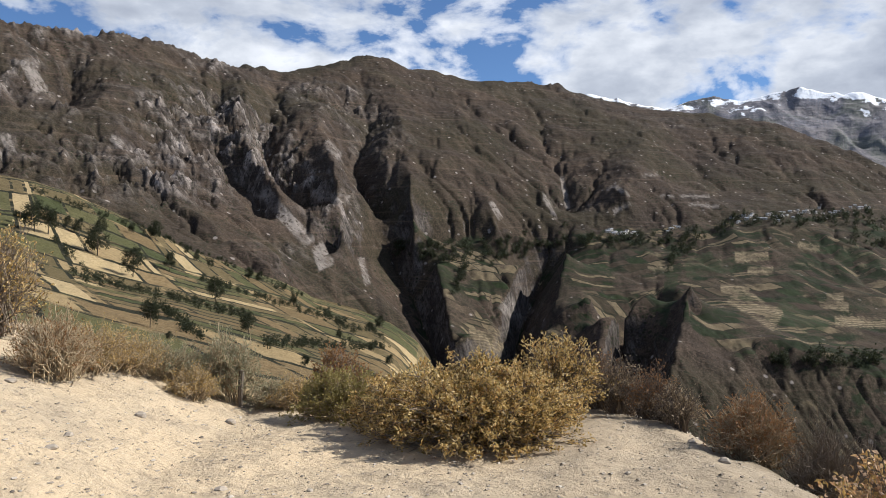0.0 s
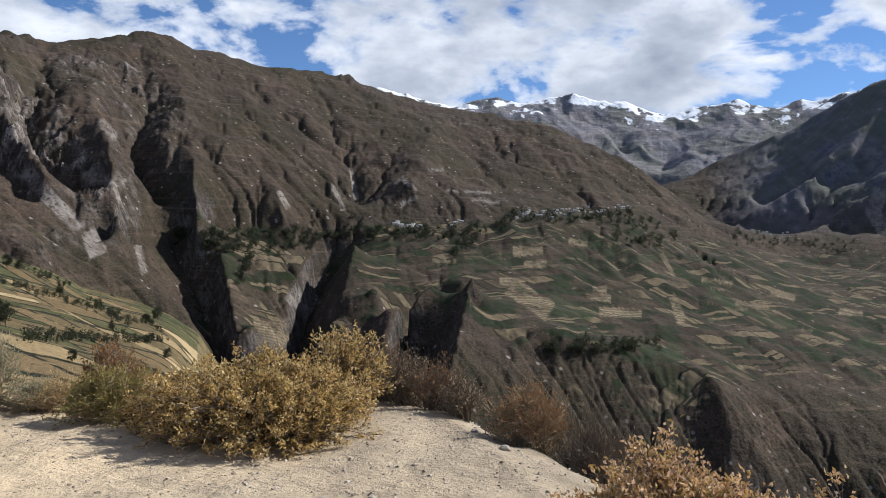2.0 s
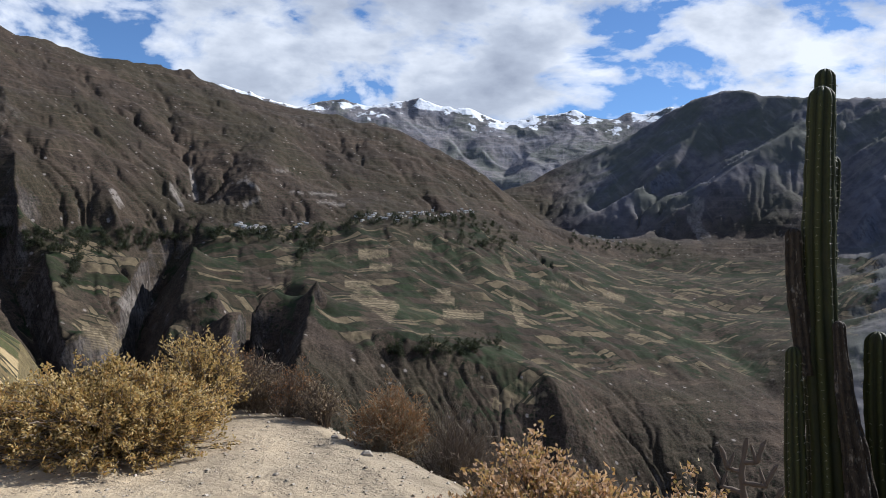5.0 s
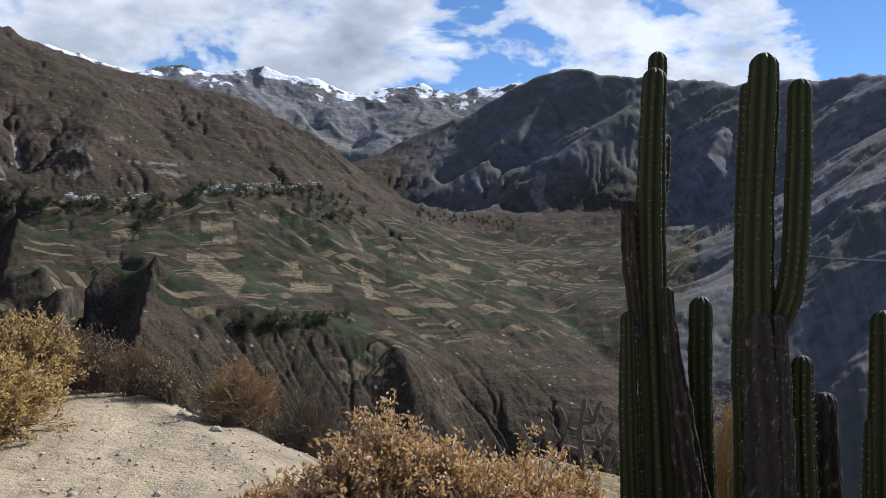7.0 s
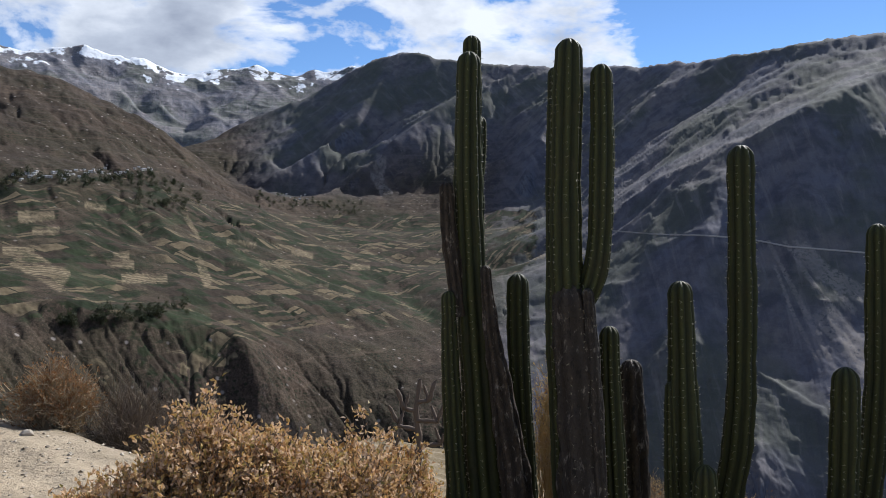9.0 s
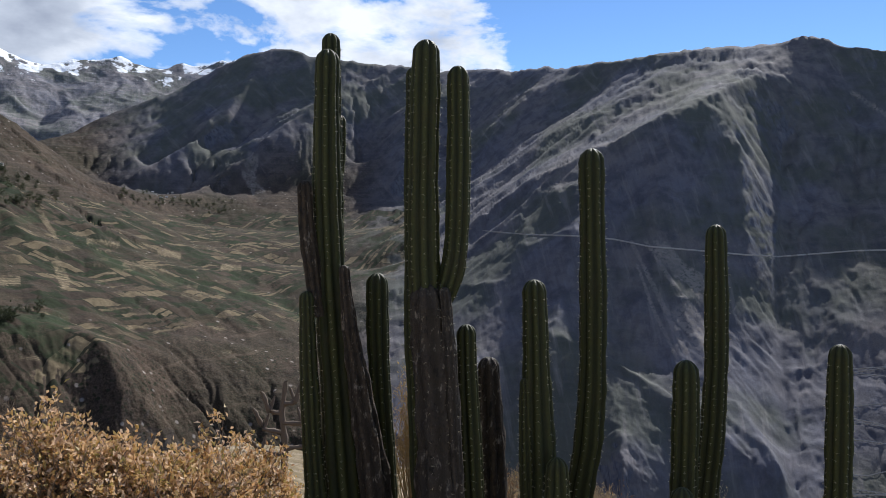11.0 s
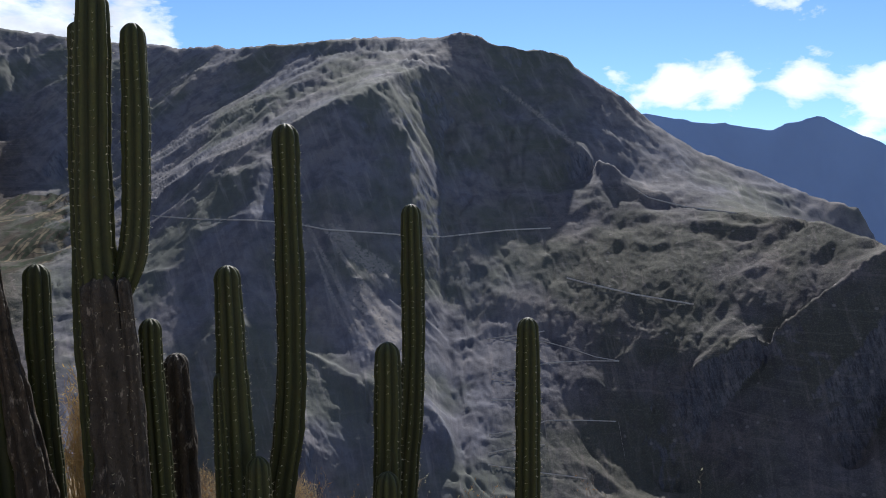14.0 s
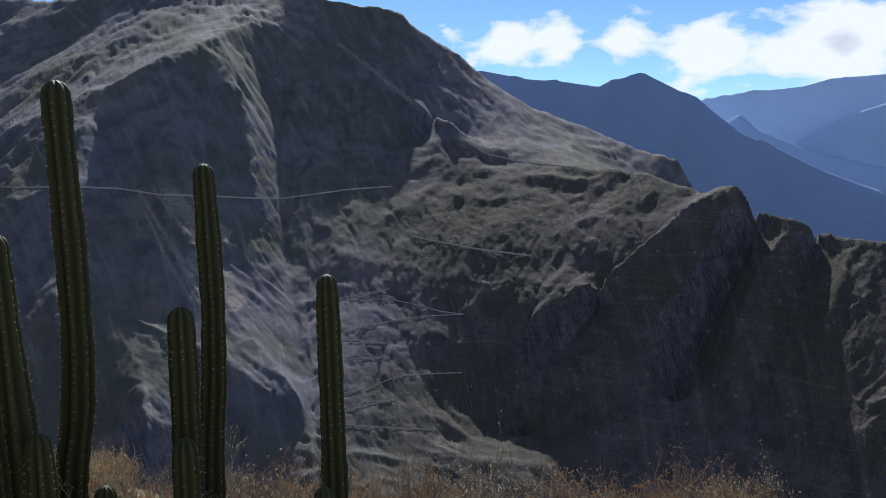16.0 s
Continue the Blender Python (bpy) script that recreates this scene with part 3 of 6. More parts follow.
NORTH_PLOTS = [([(19.34, -3.07), (20.24, -3.64), (21.4, -4.31)], 16, 'straw'), ([(25.24, -4.43), (27.57, -4.48)], 9, 'straw'), ([(24.31, -3.42), (25.61, -3.55)], 7, 'straw'), ([(19.4, -0.52), (21.04, -0.47)], 9, 'straw'), ([(20.05, -1.39), (21.32, -1.36)], 6, 'straw'), ([(18.45, -2.53), (19.83, -2.65)], 7, 'straw'), ([(13.77, -1.3), (15.22, -1.29)], 4, 'straw'), ([(2.07, -5.86), (3.52, -6.0)], 14, 'straw'), ([(2.09, -6.77), (3.95, -6.7)], 9, 'straw'), ([(24.69, -2.95), (25.33, -2.96)], 6, 'straw'), ([(23.06, 0.15), (23.96, 0.13)], 8, 'straw'), ([(25.51, -0.03), (26.28, 0.09)], 4, 'straw'), ([(28.72, -0.05), (29.71, -1.75)], 6, 'straw'), ([(31.64, -2.09), (33.37, -2.35)], 6, 'straw'), ([(33.79, -3.57), (35.53, -3.76)], 6, 'straw'), ([(29.75, -3.28), (30.36, -4.8)], 7, 'straw'), ([(39.77, -3.79), (40.92, -3.87)], 6, 'straw'), ([(35.89, -2.75), (37.06, -3.1)], 7, 'straw')]
NORTH_GREENS = [([(25.13, -0.48), (26.94, -0.43)], 11, 'green'), ([(28.17, -7.07), (29.96, -7.14)], 18, 'green'), ([(16.44, -1.31), (18.92, -1.12)], 14, 'green'), ([(22.02, -3.86), (24.1, -4.97)], 16, 'green'), ([(14.57, -4.85), (15.23, -1.84)], 10, 'green'), ([(15.43, -0.2), (15.44, -0.33)], 12, 'green'), ([(27.34, -0.89), (29.41, -0.57)], 10, 'green'), ([(17.65, -0.39), (16.43, -0.85)], 8, 'green'), ([(23.38, -4.9), (24.14, -5.65)], 10, 'green'), ([(28.32, -7.5), (29.86, -7.86)], 14, 'green'), ([(32.04, -2.85), (33.6, -3.77)], 10, 'green'), ([(29.11, -8.62), (30.66, -9.36)], 14, 'green'), ([(34.38, -3.94), (37.1, -4.83)], 10, 'green'), ([(43.65, -6.32), (45.94, -7.34)], 14, 'green'), ([(40.97, -5.47), (42.9, -6.35)], 10, 'green')]
NORTH_SCARS = [([(4.32, -3.8), (5.18, -4.5), (5.71, -4.03)], 14, 'scar'), ([(16.34, 2.92), (18.07, 2.74)], 4, 'scar'), ([(11.51, 4.23), (12.47, 3.54)], 5, 'scar'), ([(13.39, 4.87), (14.34, 4.92)], 4, 'scar'), ([(8.07, 4.75), (8.45, 2.85)], 6, 'scar'), ([(6.76, 3.71), (7.68, 2.09)], 4, 'scar'), ([(11.55, 2.51), (12.48, 3.05)], 5, 'scar'), ([(11.05, 3.96), (11.63, 4.35)], 4, 'scar'), ([(14.38, 3.51), (17.56, 3.4)], 3, 'scar'), ([(-8.75, 3.65), (-6.48, 3.4)], 9, 'scar'), ([(-8.37, 0.04), (-8.0, -0.92)], 12, 'scar'), ([(-26.42, 11.27), (-25.64, 9.83)], 11, 'scar'), ([(-7.81, 7.06), (-7.05, 6.32)], 10, 'scar'), ([(-11.92, 3.61), (-10.06, 1.55), (-9.13, 0.61)], 12, 'scar'), ([(3.31, 3.11), (3.88, 2.15)], 6, 'scar'), ([(-5.53, -0.73), (-5.15, -2.26)], 5, 'scar'), ([(-27.49, 6.67), (-27.18, 5.84)], 6, 'scar'), ([(-21.43, 6.99), (-20.93, 6.66)], 8, 'scar')]
SOUTH_SCARS = [([(69.16, -2.23), (70.44, -3.67), (72.55, -4.79)], 16, 'scar'), ([(70.47, -6.35), (72.01, -7.84), (72.79, -9.33)], 18, 'scar'), ([(41.76, 3.56), (41.5, 2.41), (41.96, 1.27)], 24, 'scar'), ([(67.16, -1.78), (68.33, -4.08), (69.51, -6.37)], 4, 'scar'), ([(68.12, -1.77), (69.87, -4.45), (71.43, -6.33)], 4, 'scar'), ([(68.7, -1.77), (70.64, -4.05), (72.19, -5.94)], 5, 'scar'), ([(69.47, -2.34), (71.41, -4.43), (72.75, -5.55)], 4, 'scar'), ([(69.51, -6.37), (70.68, -8.63), (71.46, -10.12)], 5, 'scar'), ([(70.28, -6.74), (72.02, -8.6), (72.99, -9.7)], 6, 'scar'), ([(70.87, -7.87), (72.6, -9.34)], 5, 'scar'), ([(67.56, -3.32), (68.74, -6.38), (70.3, -9.39)], 3, 'scar'), ([(80.19, 7.6), (82.7, 5.72), (85.85, 3.14)], 5, 'scar'), ([(50.62, -1.16), (51.77, -1.34)], 10, 'straw'), ([(51.79, -3.06), (52.74, -2.86)], 10, 'straw'), ([(49.67, -1.93), (52.34, -1.91)], 10, 'green'), ([(50.57, -1.09), (51.29, -1.27)], 8, 'straw')]
SOUTH_ROADS = [[(57.2, -1.22), (60.24, -1.44), (63.31, -1.46), (66.0, -1.64), (68.32, -2.08), (72.15, -2.31), (74.42, -2.47), (76.3, -2.52), (78.51, -2.26), (80.69, -2.0), (83.6, -1.84)], [(88.34, 1.31), (90.0, 0.28), (92.21, -0.28), (95.54, -0.69)], [(84.74, -5.18), (86.28, -5.55), (89.31, -6.16), (93.03, -6.65)]]
ZIGZAG_TRAIL = [[(79.43, -9.4), (83.3, -8.78), (80.58, -9.44), (83.29, -9.47), (85.23, -9.93), (86.78, -10.38), (88.34, -10.58), (86.0, -10.67), (84.04, -10.86), (81.89, -11.19), (79.75, -11.69)], [(79.74, -12.07), (81.87, -12.25), (83.0, -12.44), (80.32, -12.32)], [(79.71, -13.46), (81.45, -13.38), (83.21, -13.43)], [(79.64, -15.7), (81.8, -15.38), (83.58, -14.68), (85.94, -14.55), (88.22, -14.5)], [(79.61, -16.92), (81.58, -16.49), (83.47, -16.25), (81.19, -16.29)], [(79.59, -17.66), (82.72, -18.01), (86.36, -18.25)], [(82.84, -12.55), (83.2, -13.69), (83.56, -15.58), (83.82, -18.19)], [(88.38, -14.54), (88.87, -16.79), (88.96, -19.73)]]
# Cactus stems, each from the tip down: place and radius in metres.
CACTUS_SCARRED = [
    ('green', [(3.047, 2.924, 2.365, 0.058), (3.045, 2.926, 2.059, 0.066), (3.048, 2.923, 1.634, 0.071), (3.063, 2.906, 1.206, 0.08), (3.085, 2.881, 0.773, 0.091), (3.107, 2.857, 0.337, 0.1), (3.121, 2.84, 0.098, 0.106)]),
    ('green', [(3.15, 3.0, 2.47, 0.046), (3.155, 2.995, 2.083, 0.052), (3.16, 2.99, 1.727, 0.054), (3.17, 2.985, 1.249, 0.06), (3.19, 2.97, 0.585, 0.066), (3.21, 2.95, 0.029, 0.075)]),
    ('green', [(3.205, 2.985, 2.06, 0.036), (3.205, 2.985, 1.9, 0.038), (3.195, 2.985, 1.75, 0.034), (3.175, 2.985, 1.66, 0.03)]),
    ('dead', [(2.935, 2.97, 1.711, 0.034), (2.944, 2.961, 1.492, 0.04), (2.965, 2.939, 1.266, 0.042), (2.983, 2.919, 1.039, 0.04)]),
    ('green', [(2.91, 2.925, 1.171, 0.036), (2.919, 2.914, 0.79, 0.045), (2.933, 2.9, 0.421, 0.05), (2.948, 2.884, 0.129, 0.056)]),
    ('dead', [(3.009, 2.771, 1.301, 0.025), (3.029, 2.748, 0.995, 0.039), (3.067, 2.703, 0.659, 0.058), (3.099, 2.665, 0.379, 0.072), (3.118, 2.641, 0.147, 0.083)]),
]
CACTUS_BESIDE_SCARRED = [
    ('green', [(3.252, 2.762, 1.25, 0.055), (3.256, 2.756, 0.914, 0.058), (3.272, 2.737, 0.476, 0.058), (3.289, 2.715, 0.088, 0.061)]),
]
CACTUS_ARMED = [
    ('green', [(3.115, 2.364, 2.364, 0.064), (3.114, 2.366, 2.023, 0.069), (3.112, 2.368, 1.632, 0.072), (3.116, 2.363, 1.317, 0.074), (3.124, 2.352, 1.132, 0.077)]),
    ('green', [(3.202, 2.5, 2.261, 0.041), (3.201, 2.5, 1.906, 0.044), (3.205, 2.496, 1.498, 0.047), (3.214, 2.484, 0.949, 0.055), (3.244, 2.442, 0.166, 0.061)]),
    ('woody', [(3.107, 2.342, 1.239, 0.079), (3.117, 2.327, 1.029, 0.087), (3.135, 2.302, 0.713, 0.098), (3.153, 2.275, 0.229, 0.111)]),
    ('green', [(3.199, 2.242, 2.245, 0.053), (3.205, 2.234, 1.892, 0.056), (3.204, 2.235, 1.502, 0.058), (3.197, 2.245, 1.319, 0.061), (3.181, 2.27, 1.213, 0.056), (3.16, 2.301, 1.12, 0.045)]),
    ('woody', [(3.114, 2.243, 1.219, 0.026), (3.126, 2.226, 0.987, 0.034), (3.137, 2.209, 0.675, 0.039), (3.152, 2.187, 0.251, 0.044)]),
]
CACTUS_DARK = [
    ('green', [(3.321, 2.256, 1.025, 0.046), (3.327, 2.248, 0.746, 0.052), (3.338, 2.23, 0.42, 0.055), (3.346, 2.218, 0.196, 0.057)]),
]
CACTUS_STUMP = [
    ('dead', [(3.666, 2.346, 0.811, 0.056), (3.674, 2.333, 0.566, 0.065), (3.687, 2.311, 0.09, 0.074)]),
]
CACTUS_SIDE_SHOOT = [
    ('green', [(3.572, 2.028, 1.241, 0.056), (3.578, 2.016, 0.963, 0.064), (3.583, 2.006, 0.636, 0.078), (3.592, 1.989, 0.192, 0.092)]),
    ('green', [(3.52, 2.04, 0.76, 0.028), (3.524, 2.031, 0.532, 0.036), (3.532, 2.017, 0.2, 0.044)]),
]
CACTUS_BENT = [
    ('green', [(3.96, 1.922, 1.905, 0.066), (3.965, 1.909, 1.502, 0.069), (3.971, 1.896, 1.077, 0.072), (3.973, 1.892, 0.649, 0.075), (3.967, 1.906, 0.359, 0.075), (3.951, 1.941, 0.117, 0.078)]),
]
CACTUS_SLENDER = [
    ('green', [(4.494, 1.436, 1.518, 0.056), (4.498, 1.424, 1.178, 0.062), (4.501, 1.414, 0.778, 0.065), (4.498, 1.424, 0.374, 0.065), (4.491, 1.447, 0.055, 0.068)]),
]
CACTUS_STOUT = [
    ('green', [(4.03, 1.417, 0.85, 0.061), (4.031, 1.412, 0.598, 0.066), (4.031, 1.413, 0.198, 0.07)]),
]
CACTUS_LAST = [
    ('green', [(4.332, 0.773, 0.957, 0.058), (4.333, 0.767, 0.601, 0.062), (4.334, 0.761, 0.2, 0.066)]),
]
SHOOT_ONE = [
    ('green', [(3.442, 1.815, 0.426, 0.05), (3.444, 1.812, 0.276, 0.058), (3.446, 1.81, 0.032, 0.063)]),
]
SHOOT_TWO = [
    ('green', [(3.827, 1.348, 0.277, 0.055), (3.828, 1.346, 0.106, 0.06), (3.828, 1.346, -0.136, 0.063)]),
]
TIP_ONE = [
    ('green', [(3.782, 1.707, 0.069, 0.048), (3.779, 1.711, -0.118, 0.054)]),
]
TIP_TWO = [
    ('green', [(4.001, 0.751, -0.017, 0.045), (4.001, 0.751, -0.208, 0.052)]),
]
CACTI = [CACTUS_SCARRED, CACTUS_BESIDE_SCARRED, CACTUS_ARMED, CACTUS_DARK, CACTUS_STUMP, CACTUS_SIDE_SHOOT, CACTUS_BENT, CACTUS_SLENDER, CACTUS_STOUT, CACTUS_LAST, SHOOT_ONE, SHOOT_TWO, TIP_ONE, TIP_TWO]
# Trees on the terraced hill: bearing, angle above the viewpoint, height.
HILL_TREES = [(-25.95, 1.07, 9.1), (-25.17, 0.91, 8.5), (-22.36, -0.39, 9.1), (-22.1, 0.93, 5.6), (-20.26, -1.77, 9.1), (-18.02, -1.43, 6.1), (-23.41, 0.92, 5.0), (-20.36, 0.94, 3.2), (-18.85, 0.58, 6.1), (-16.37, -0.78, 2.8), (-15.48, -1.26, 2.8), (-13.02, -2.1, 4.4), (-12.29, -2.22, 3.6), (-19.23, -5.04, 9.1), (-13.02, -5.57, 7.1), (-10.1, -3.75, 3.6), (-14.29, -7.39, 6.5), (-9.31, -7.89, 4.4), (-3.62, -7.91, 4.0), (-4.96, -5.62, 3.6), (-4.27, -5.4, 4.4), (-7.05, -5.98, 3.2), (-15.12, -3.49, 7.7), (-16.97, -0.33, 2.4), (-24.05, 1.27, 4.0), (-26.88, 1.58, 4.0), (-18.02, -5.8, 2.8), (-8.0, -4.53, 2.0)]
TREE_BANDS = [[(-3.62, -0.27), (-0.92, 0.04), (2.92, 0.12), (7.51, 0.34)], [(7.7, 0.61), (11.25, 0.49), (15.62, 0.59), (18.79, 1.2)], [(18.79, 1.68), (22.49, 1.74), (25.07, 1.85), (27.09, 2.16)], [(24.35, 1.98), (26.6, 1.76), (28.88, 1.21)], [(25.88, 0.52), (28.14, 0.35), (30.04, 0.56)], [(15.62, 0.04), (14.91, -1.08)], [(33.49, 0.73), (36.96, 0.28), (40.42, 0.07)], [(1.77, -1.12), (0.62, -3.04)], [(21.39, -7.31), (26.72, -6.84), (29.03, -6.71)], [(-1.69, -0.73), (2.16, -0.54), (5.61, -0.54)], [(15.3, -0.64), (16.73, 0.15)]]
VILLAGE_ROWS = [[(10.96, 0.95), (13.17, 0.9)], [(14.91, 1.19), (15.8, 1.22)], [(18.85, 1.82), (22.16, 1.89)], [(21.83, 2.04), (24.76, 2.1)], [(24.76, 2.17), (26.94, 2.44)], [(35.41, 0.78), (36.95, 0.63)]]

# ---- mesh and plant helpers ----
def mesh_object(name, verts, faces, mat, parent=None, label="", smooth=False):
    me = bpy.data.meshes.new(name)
    me.from_pydata([tuple(v) for v in verts], [], [tuple(f) for f in faces])
    me.materials.append(mat)
    if smooth:
        me.polygons.foreach_set("use_smooth", [True] * len(me.polygons))
    me.update()
    ob = new(name, me)
    if parent:
        ob.parent = parent
    return tagged(ob, label) if label else ob


def thing(name, place, label, category, group=""):
    ob = new(name)
    ob.location = place
    return tagged(ob, label, category, group)


def plant_material(name, tones, rough=0.6, grain=30.0, thin=False):
    """A plant's surface in several tones, one per leaf or twig."""
    m, nt, b = material(name, rough, 0.25)
    geo = nt.nodes.new("ShaderNodeNewGeometry")
    stops = [(i / (len(tones) - 1) if len(tones) > 1 else 0, c) for i, c in enumerate(tones)]
    col = ramp(nt, geo.outputs["Random Per Island"], *stops)
    n = speck(nt, grain, 4)
    col = mix(nt, calc(nt, "MULTIPLY", n.outputs[0], 0.3), col, tuple(q * 0.55 for q in tones[0]))
    nt.links.new(col, b.inputs["Base Color"])
    if thin:
        t = nt.nodes.new("ShaderNodeBsdfTranslucent")
        nt.links.new(col, t.inputs[0])
        ms = nt.nodes.new("ShaderNodeMixShader")
        ms.inputs[0].default_value = 0.38
        nt.links.new(b.outputs[0], ms.inputs[1])
        nt.links.new(t.outputs[0], ms.inputs[2])
        nt.links.new(ms.outputs[0], nt.nodes["Material Output"].inputs["Surface"])
    return m


# ---- land ----
def lattice(i, j, k, seed):
    h = (i * 374761393 + j * 668265263 + k * 2147483647 + seed * 144269504) & 0xFFFFFFFF
    h = ((h ^ (h >> 13)) * 1274126177) & 0xFFFFFFFF
    h = ((h ^ (h >> 16)) * 2246822519) & 0xFFFFFFFF
    return ((h ^ (h >> 15)) & 0xFFFF) / 32767.5 - 1.0


def smooth_noise(x, y, seed, z=None):
    """Value noise on a lattice, about -1 to 1."""
    xi, yi = np.floor(x).astype(np.int64), np.floor(y).astype(np.int64)
    fx, fy = x - xi, y - yi
    fx, fy = fx * fx * fx * (fx * (fx * 6 - 15) + 10), fy * fy * fy * (fy * (fy * 6 - 15) + 10)
    a, b = lattice(xi, yi, 0, seed), lattice(xi + 1, yi, 0, seed)
    c, d = lattice(xi, yi + 1, 0, seed), lattice(xi + 1, yi + 1, 0, seed)
    return (a * (1 - fx) + b * fx) * (1 - fy) + (c * (1 - fx) + d * fx) * fy


def fbm(x, y, seed, octaves=5, gain=0.5):
    total, amp, ca, sa = 0, 1.0, 0.8, 0.6
    for o in range(octaves):
        total = total + amp * smooth_noise(x, y, seed + o)
        x, y, amp = (x * ca - y * sa) * 2.03 + 3.1, (x * sa + y * ca) * 2.03 + 1.7, amp * gain
    return total


def ridged(x, y, seed, octaves=4, gain=0.5):
    """Sharp crests and valleys, 0 to about 1."""
    total, amp, norm = 0, 1.0, 0.0
    for o in range(octaves):
        total = total + amp * (1 - np.abs(smooth_noise(x, y, seed + o)) * 1.6)
        norm += amp
        x, y, amp = x * 2.07 + 5.2, y * 2.07 + 1.3, amp * gain
    return total / norm


def pchip(values, at):
    """Monotone curves through the rows of values, read at the places given."""
    n = len(values)
    d = np.diff(values, axis=0)
    m = np.zeros_like(values)
    same = d[1:] * d[:-1] > 0
    m[1:-1] = np.where(same, 2 * d[1:] * d[:-1] / np.where(same, d[1:] + d[:-1], 1), 0)
    m[0], m[-1] = d[0], d[-1]
    i = np.clip(np.floor(at).astype(int), 0, n - 2)
    t = (at - i)[:, None]
    return values[i] * (2 * t**3 - 3 * t**2 + 1) + m[i] * (t**3 - 2 * t**2 + t) + values[i + 1] * (3 * t**2 - 2 * t**3) + m[i + 1] * (t**3 - t**2)


def sheet(name, x, y, z, mat, attributes=None, uv=None, wrap=False):
    """A grid of points as one smooth mesh."""
    rows, cols = x.shape
    idx = np.arange(rows * cols).reshape(rows, cols)
    if wrap:
        idx = np.concatenate([idx, idx[:, :1]], axis=1)
    quads = np.stack([idx[:-1, :-1], idx[1:, :-1], idx[1:, 1:], idx[:-1, 1:]], axis=-1).reshape(-1, 4)
    me = bpy.data.meshes.new(name)
    me.vertices.add(rows * cols)
    me.vertices.foreach_set("co", np.stack([x, y, z], axis=-1).astype(np.float32).ravel())
    me.loops.add(quads.size)
    me.loops.foreach_set("vertex_index", quads.astype(np.int32).ravel())
    me.polygons.add(len(quads))
    me.polygons.foreach_set("loop_start", np.arange(0, quads.size, 4, dtype=np.int32))
    me.polygons.foreach_set("use_smooth", np.ones(len(quads), dtype=bool))
    for key, value in (attributes or {}).items():
        value = np.asarray(value, dtype=np.float32)
        if value.ndim == 3:
            a = me.attributes.new(key, "FLOAT_COLOR", "POINT")
            a.data.foreach_set("color", np.concatenate([value, np.ones_like(value[..., :1])], axis=-1).ravel())
        else:
            a = me.attributes.new(key, "FLOAT", "POINT")
            a.data.foreach_set("value", value.ravel())
    if uv is not None:
        layer = me.uv_layers.new(name="UVMap")
        layer.data.foreach_set("uv", np.stack(uv, axis=-1).reshape(-1, 2)[quads.ravel()].astype(np.float32).ravel())
    me.materials.append(mat)
    me.update()
    me.validate()
    return new(name, me)


def guide(lines, bearings):
    """The guide lines read at each bearing; all but the crest are smoothed."""
    r = np.array([np.interp(bearings, [p[0] for p in ln], [p[1] for p in ln]) for ln in lines])
    h = np.array([np.interp(bearings, [p[0] for p in ln], [p[2] for p in ln]) for ln in lines])
    k = int(1.6 / (bearings[1] - bearings[0]))
    w = np.hanning(2 * k + 3)[1:-1]
    for q in (r, h):
        for i in range(1, len(q)):
            q[i] = np.convolve(np.pad(q[i], k, mode="edge"), w / w.sum(), "valid")
    return r, h


def soft(x, lo, hi):
    t = np.clip((x - lo) / (hi - lo), 0, 1)
    return t * t * (3 - 2 * t)


LANDS = {}


def blur(a, k):
    """A box blur, twice, over k cells each way."""
    for _ in range(2):
        for axis in (0, 1):
            p = np.pad(a, [(k + 1, k) if i == axis else (0, 0) for i in (0, 1)], mode="edge").cumsum(axis=axis)
            n = a.shape[axis]
            a = (np.take(p, np.arange(2 * k + 1, 2 * k + 1 + n), axis=axis) - np.take(p, np.arange(0, n), axis=axis)) / (2 * k + 1)
    return a


def erode(R, B, H, seed, passes, strength):
    """Lets water run down a slope and cut its branching gullies; returns how far each point is lowered or left standing."""
    n, m = H.shape
    X, Y = R * np.sin(B), R * np.cos(B)
    Z = H + 7 * fbm(X / 90, Y / 90, seed, 5, 0.55)
    area = np.abs(np.gradient(R, axis=0)) * R * abs(B[0, 1] - B[0, 0]) + 1.0
    index = np.arange(n * m).reshape(n, m)
    for _ in range(passes):
        slope, receiver = np.zeros((n, m)), index.copy()
        for di in (-1, 0, 1):
            for dj in (-1, 0, 1):
                if di == dj == 0:
                    continue
                a = (slice(max(0, -di), n - max(0, di)), slice(max(0, -dj), m - max(0, dj)))
                b = (slice(max(0, di), n - max(0, -di)), slice(max(0, dj), m - max(0, -dj)))
                fall = (Z[a] - Z[b]) / (np.hypot(X[a] - X[b], Y[a] - Y[b]) + 0.5)
                steeper = fall > slope[a]
                slope[a] = np.where(steeper, fall, slope[a])
                receiver[a] = np.where(steeper, index[b], receiver[a])
        flow, to = area.ravel().tolist(), receiver.ravel().tolist()
        for i in np.argsort(-Z.ravel()).tolist():
            if to[i] != i:
                flow[to[i]] += flow[i]
        A = np.array(flow).reshape(n, m)
        Z = Z - np.minimum(strength * A**0.42 * slope, 9.0)
        Z = 0.94 * Z + 0.06 * blur(Z, 1)
    D = Z - H
    return D - blur(D, max(6, m // 14))


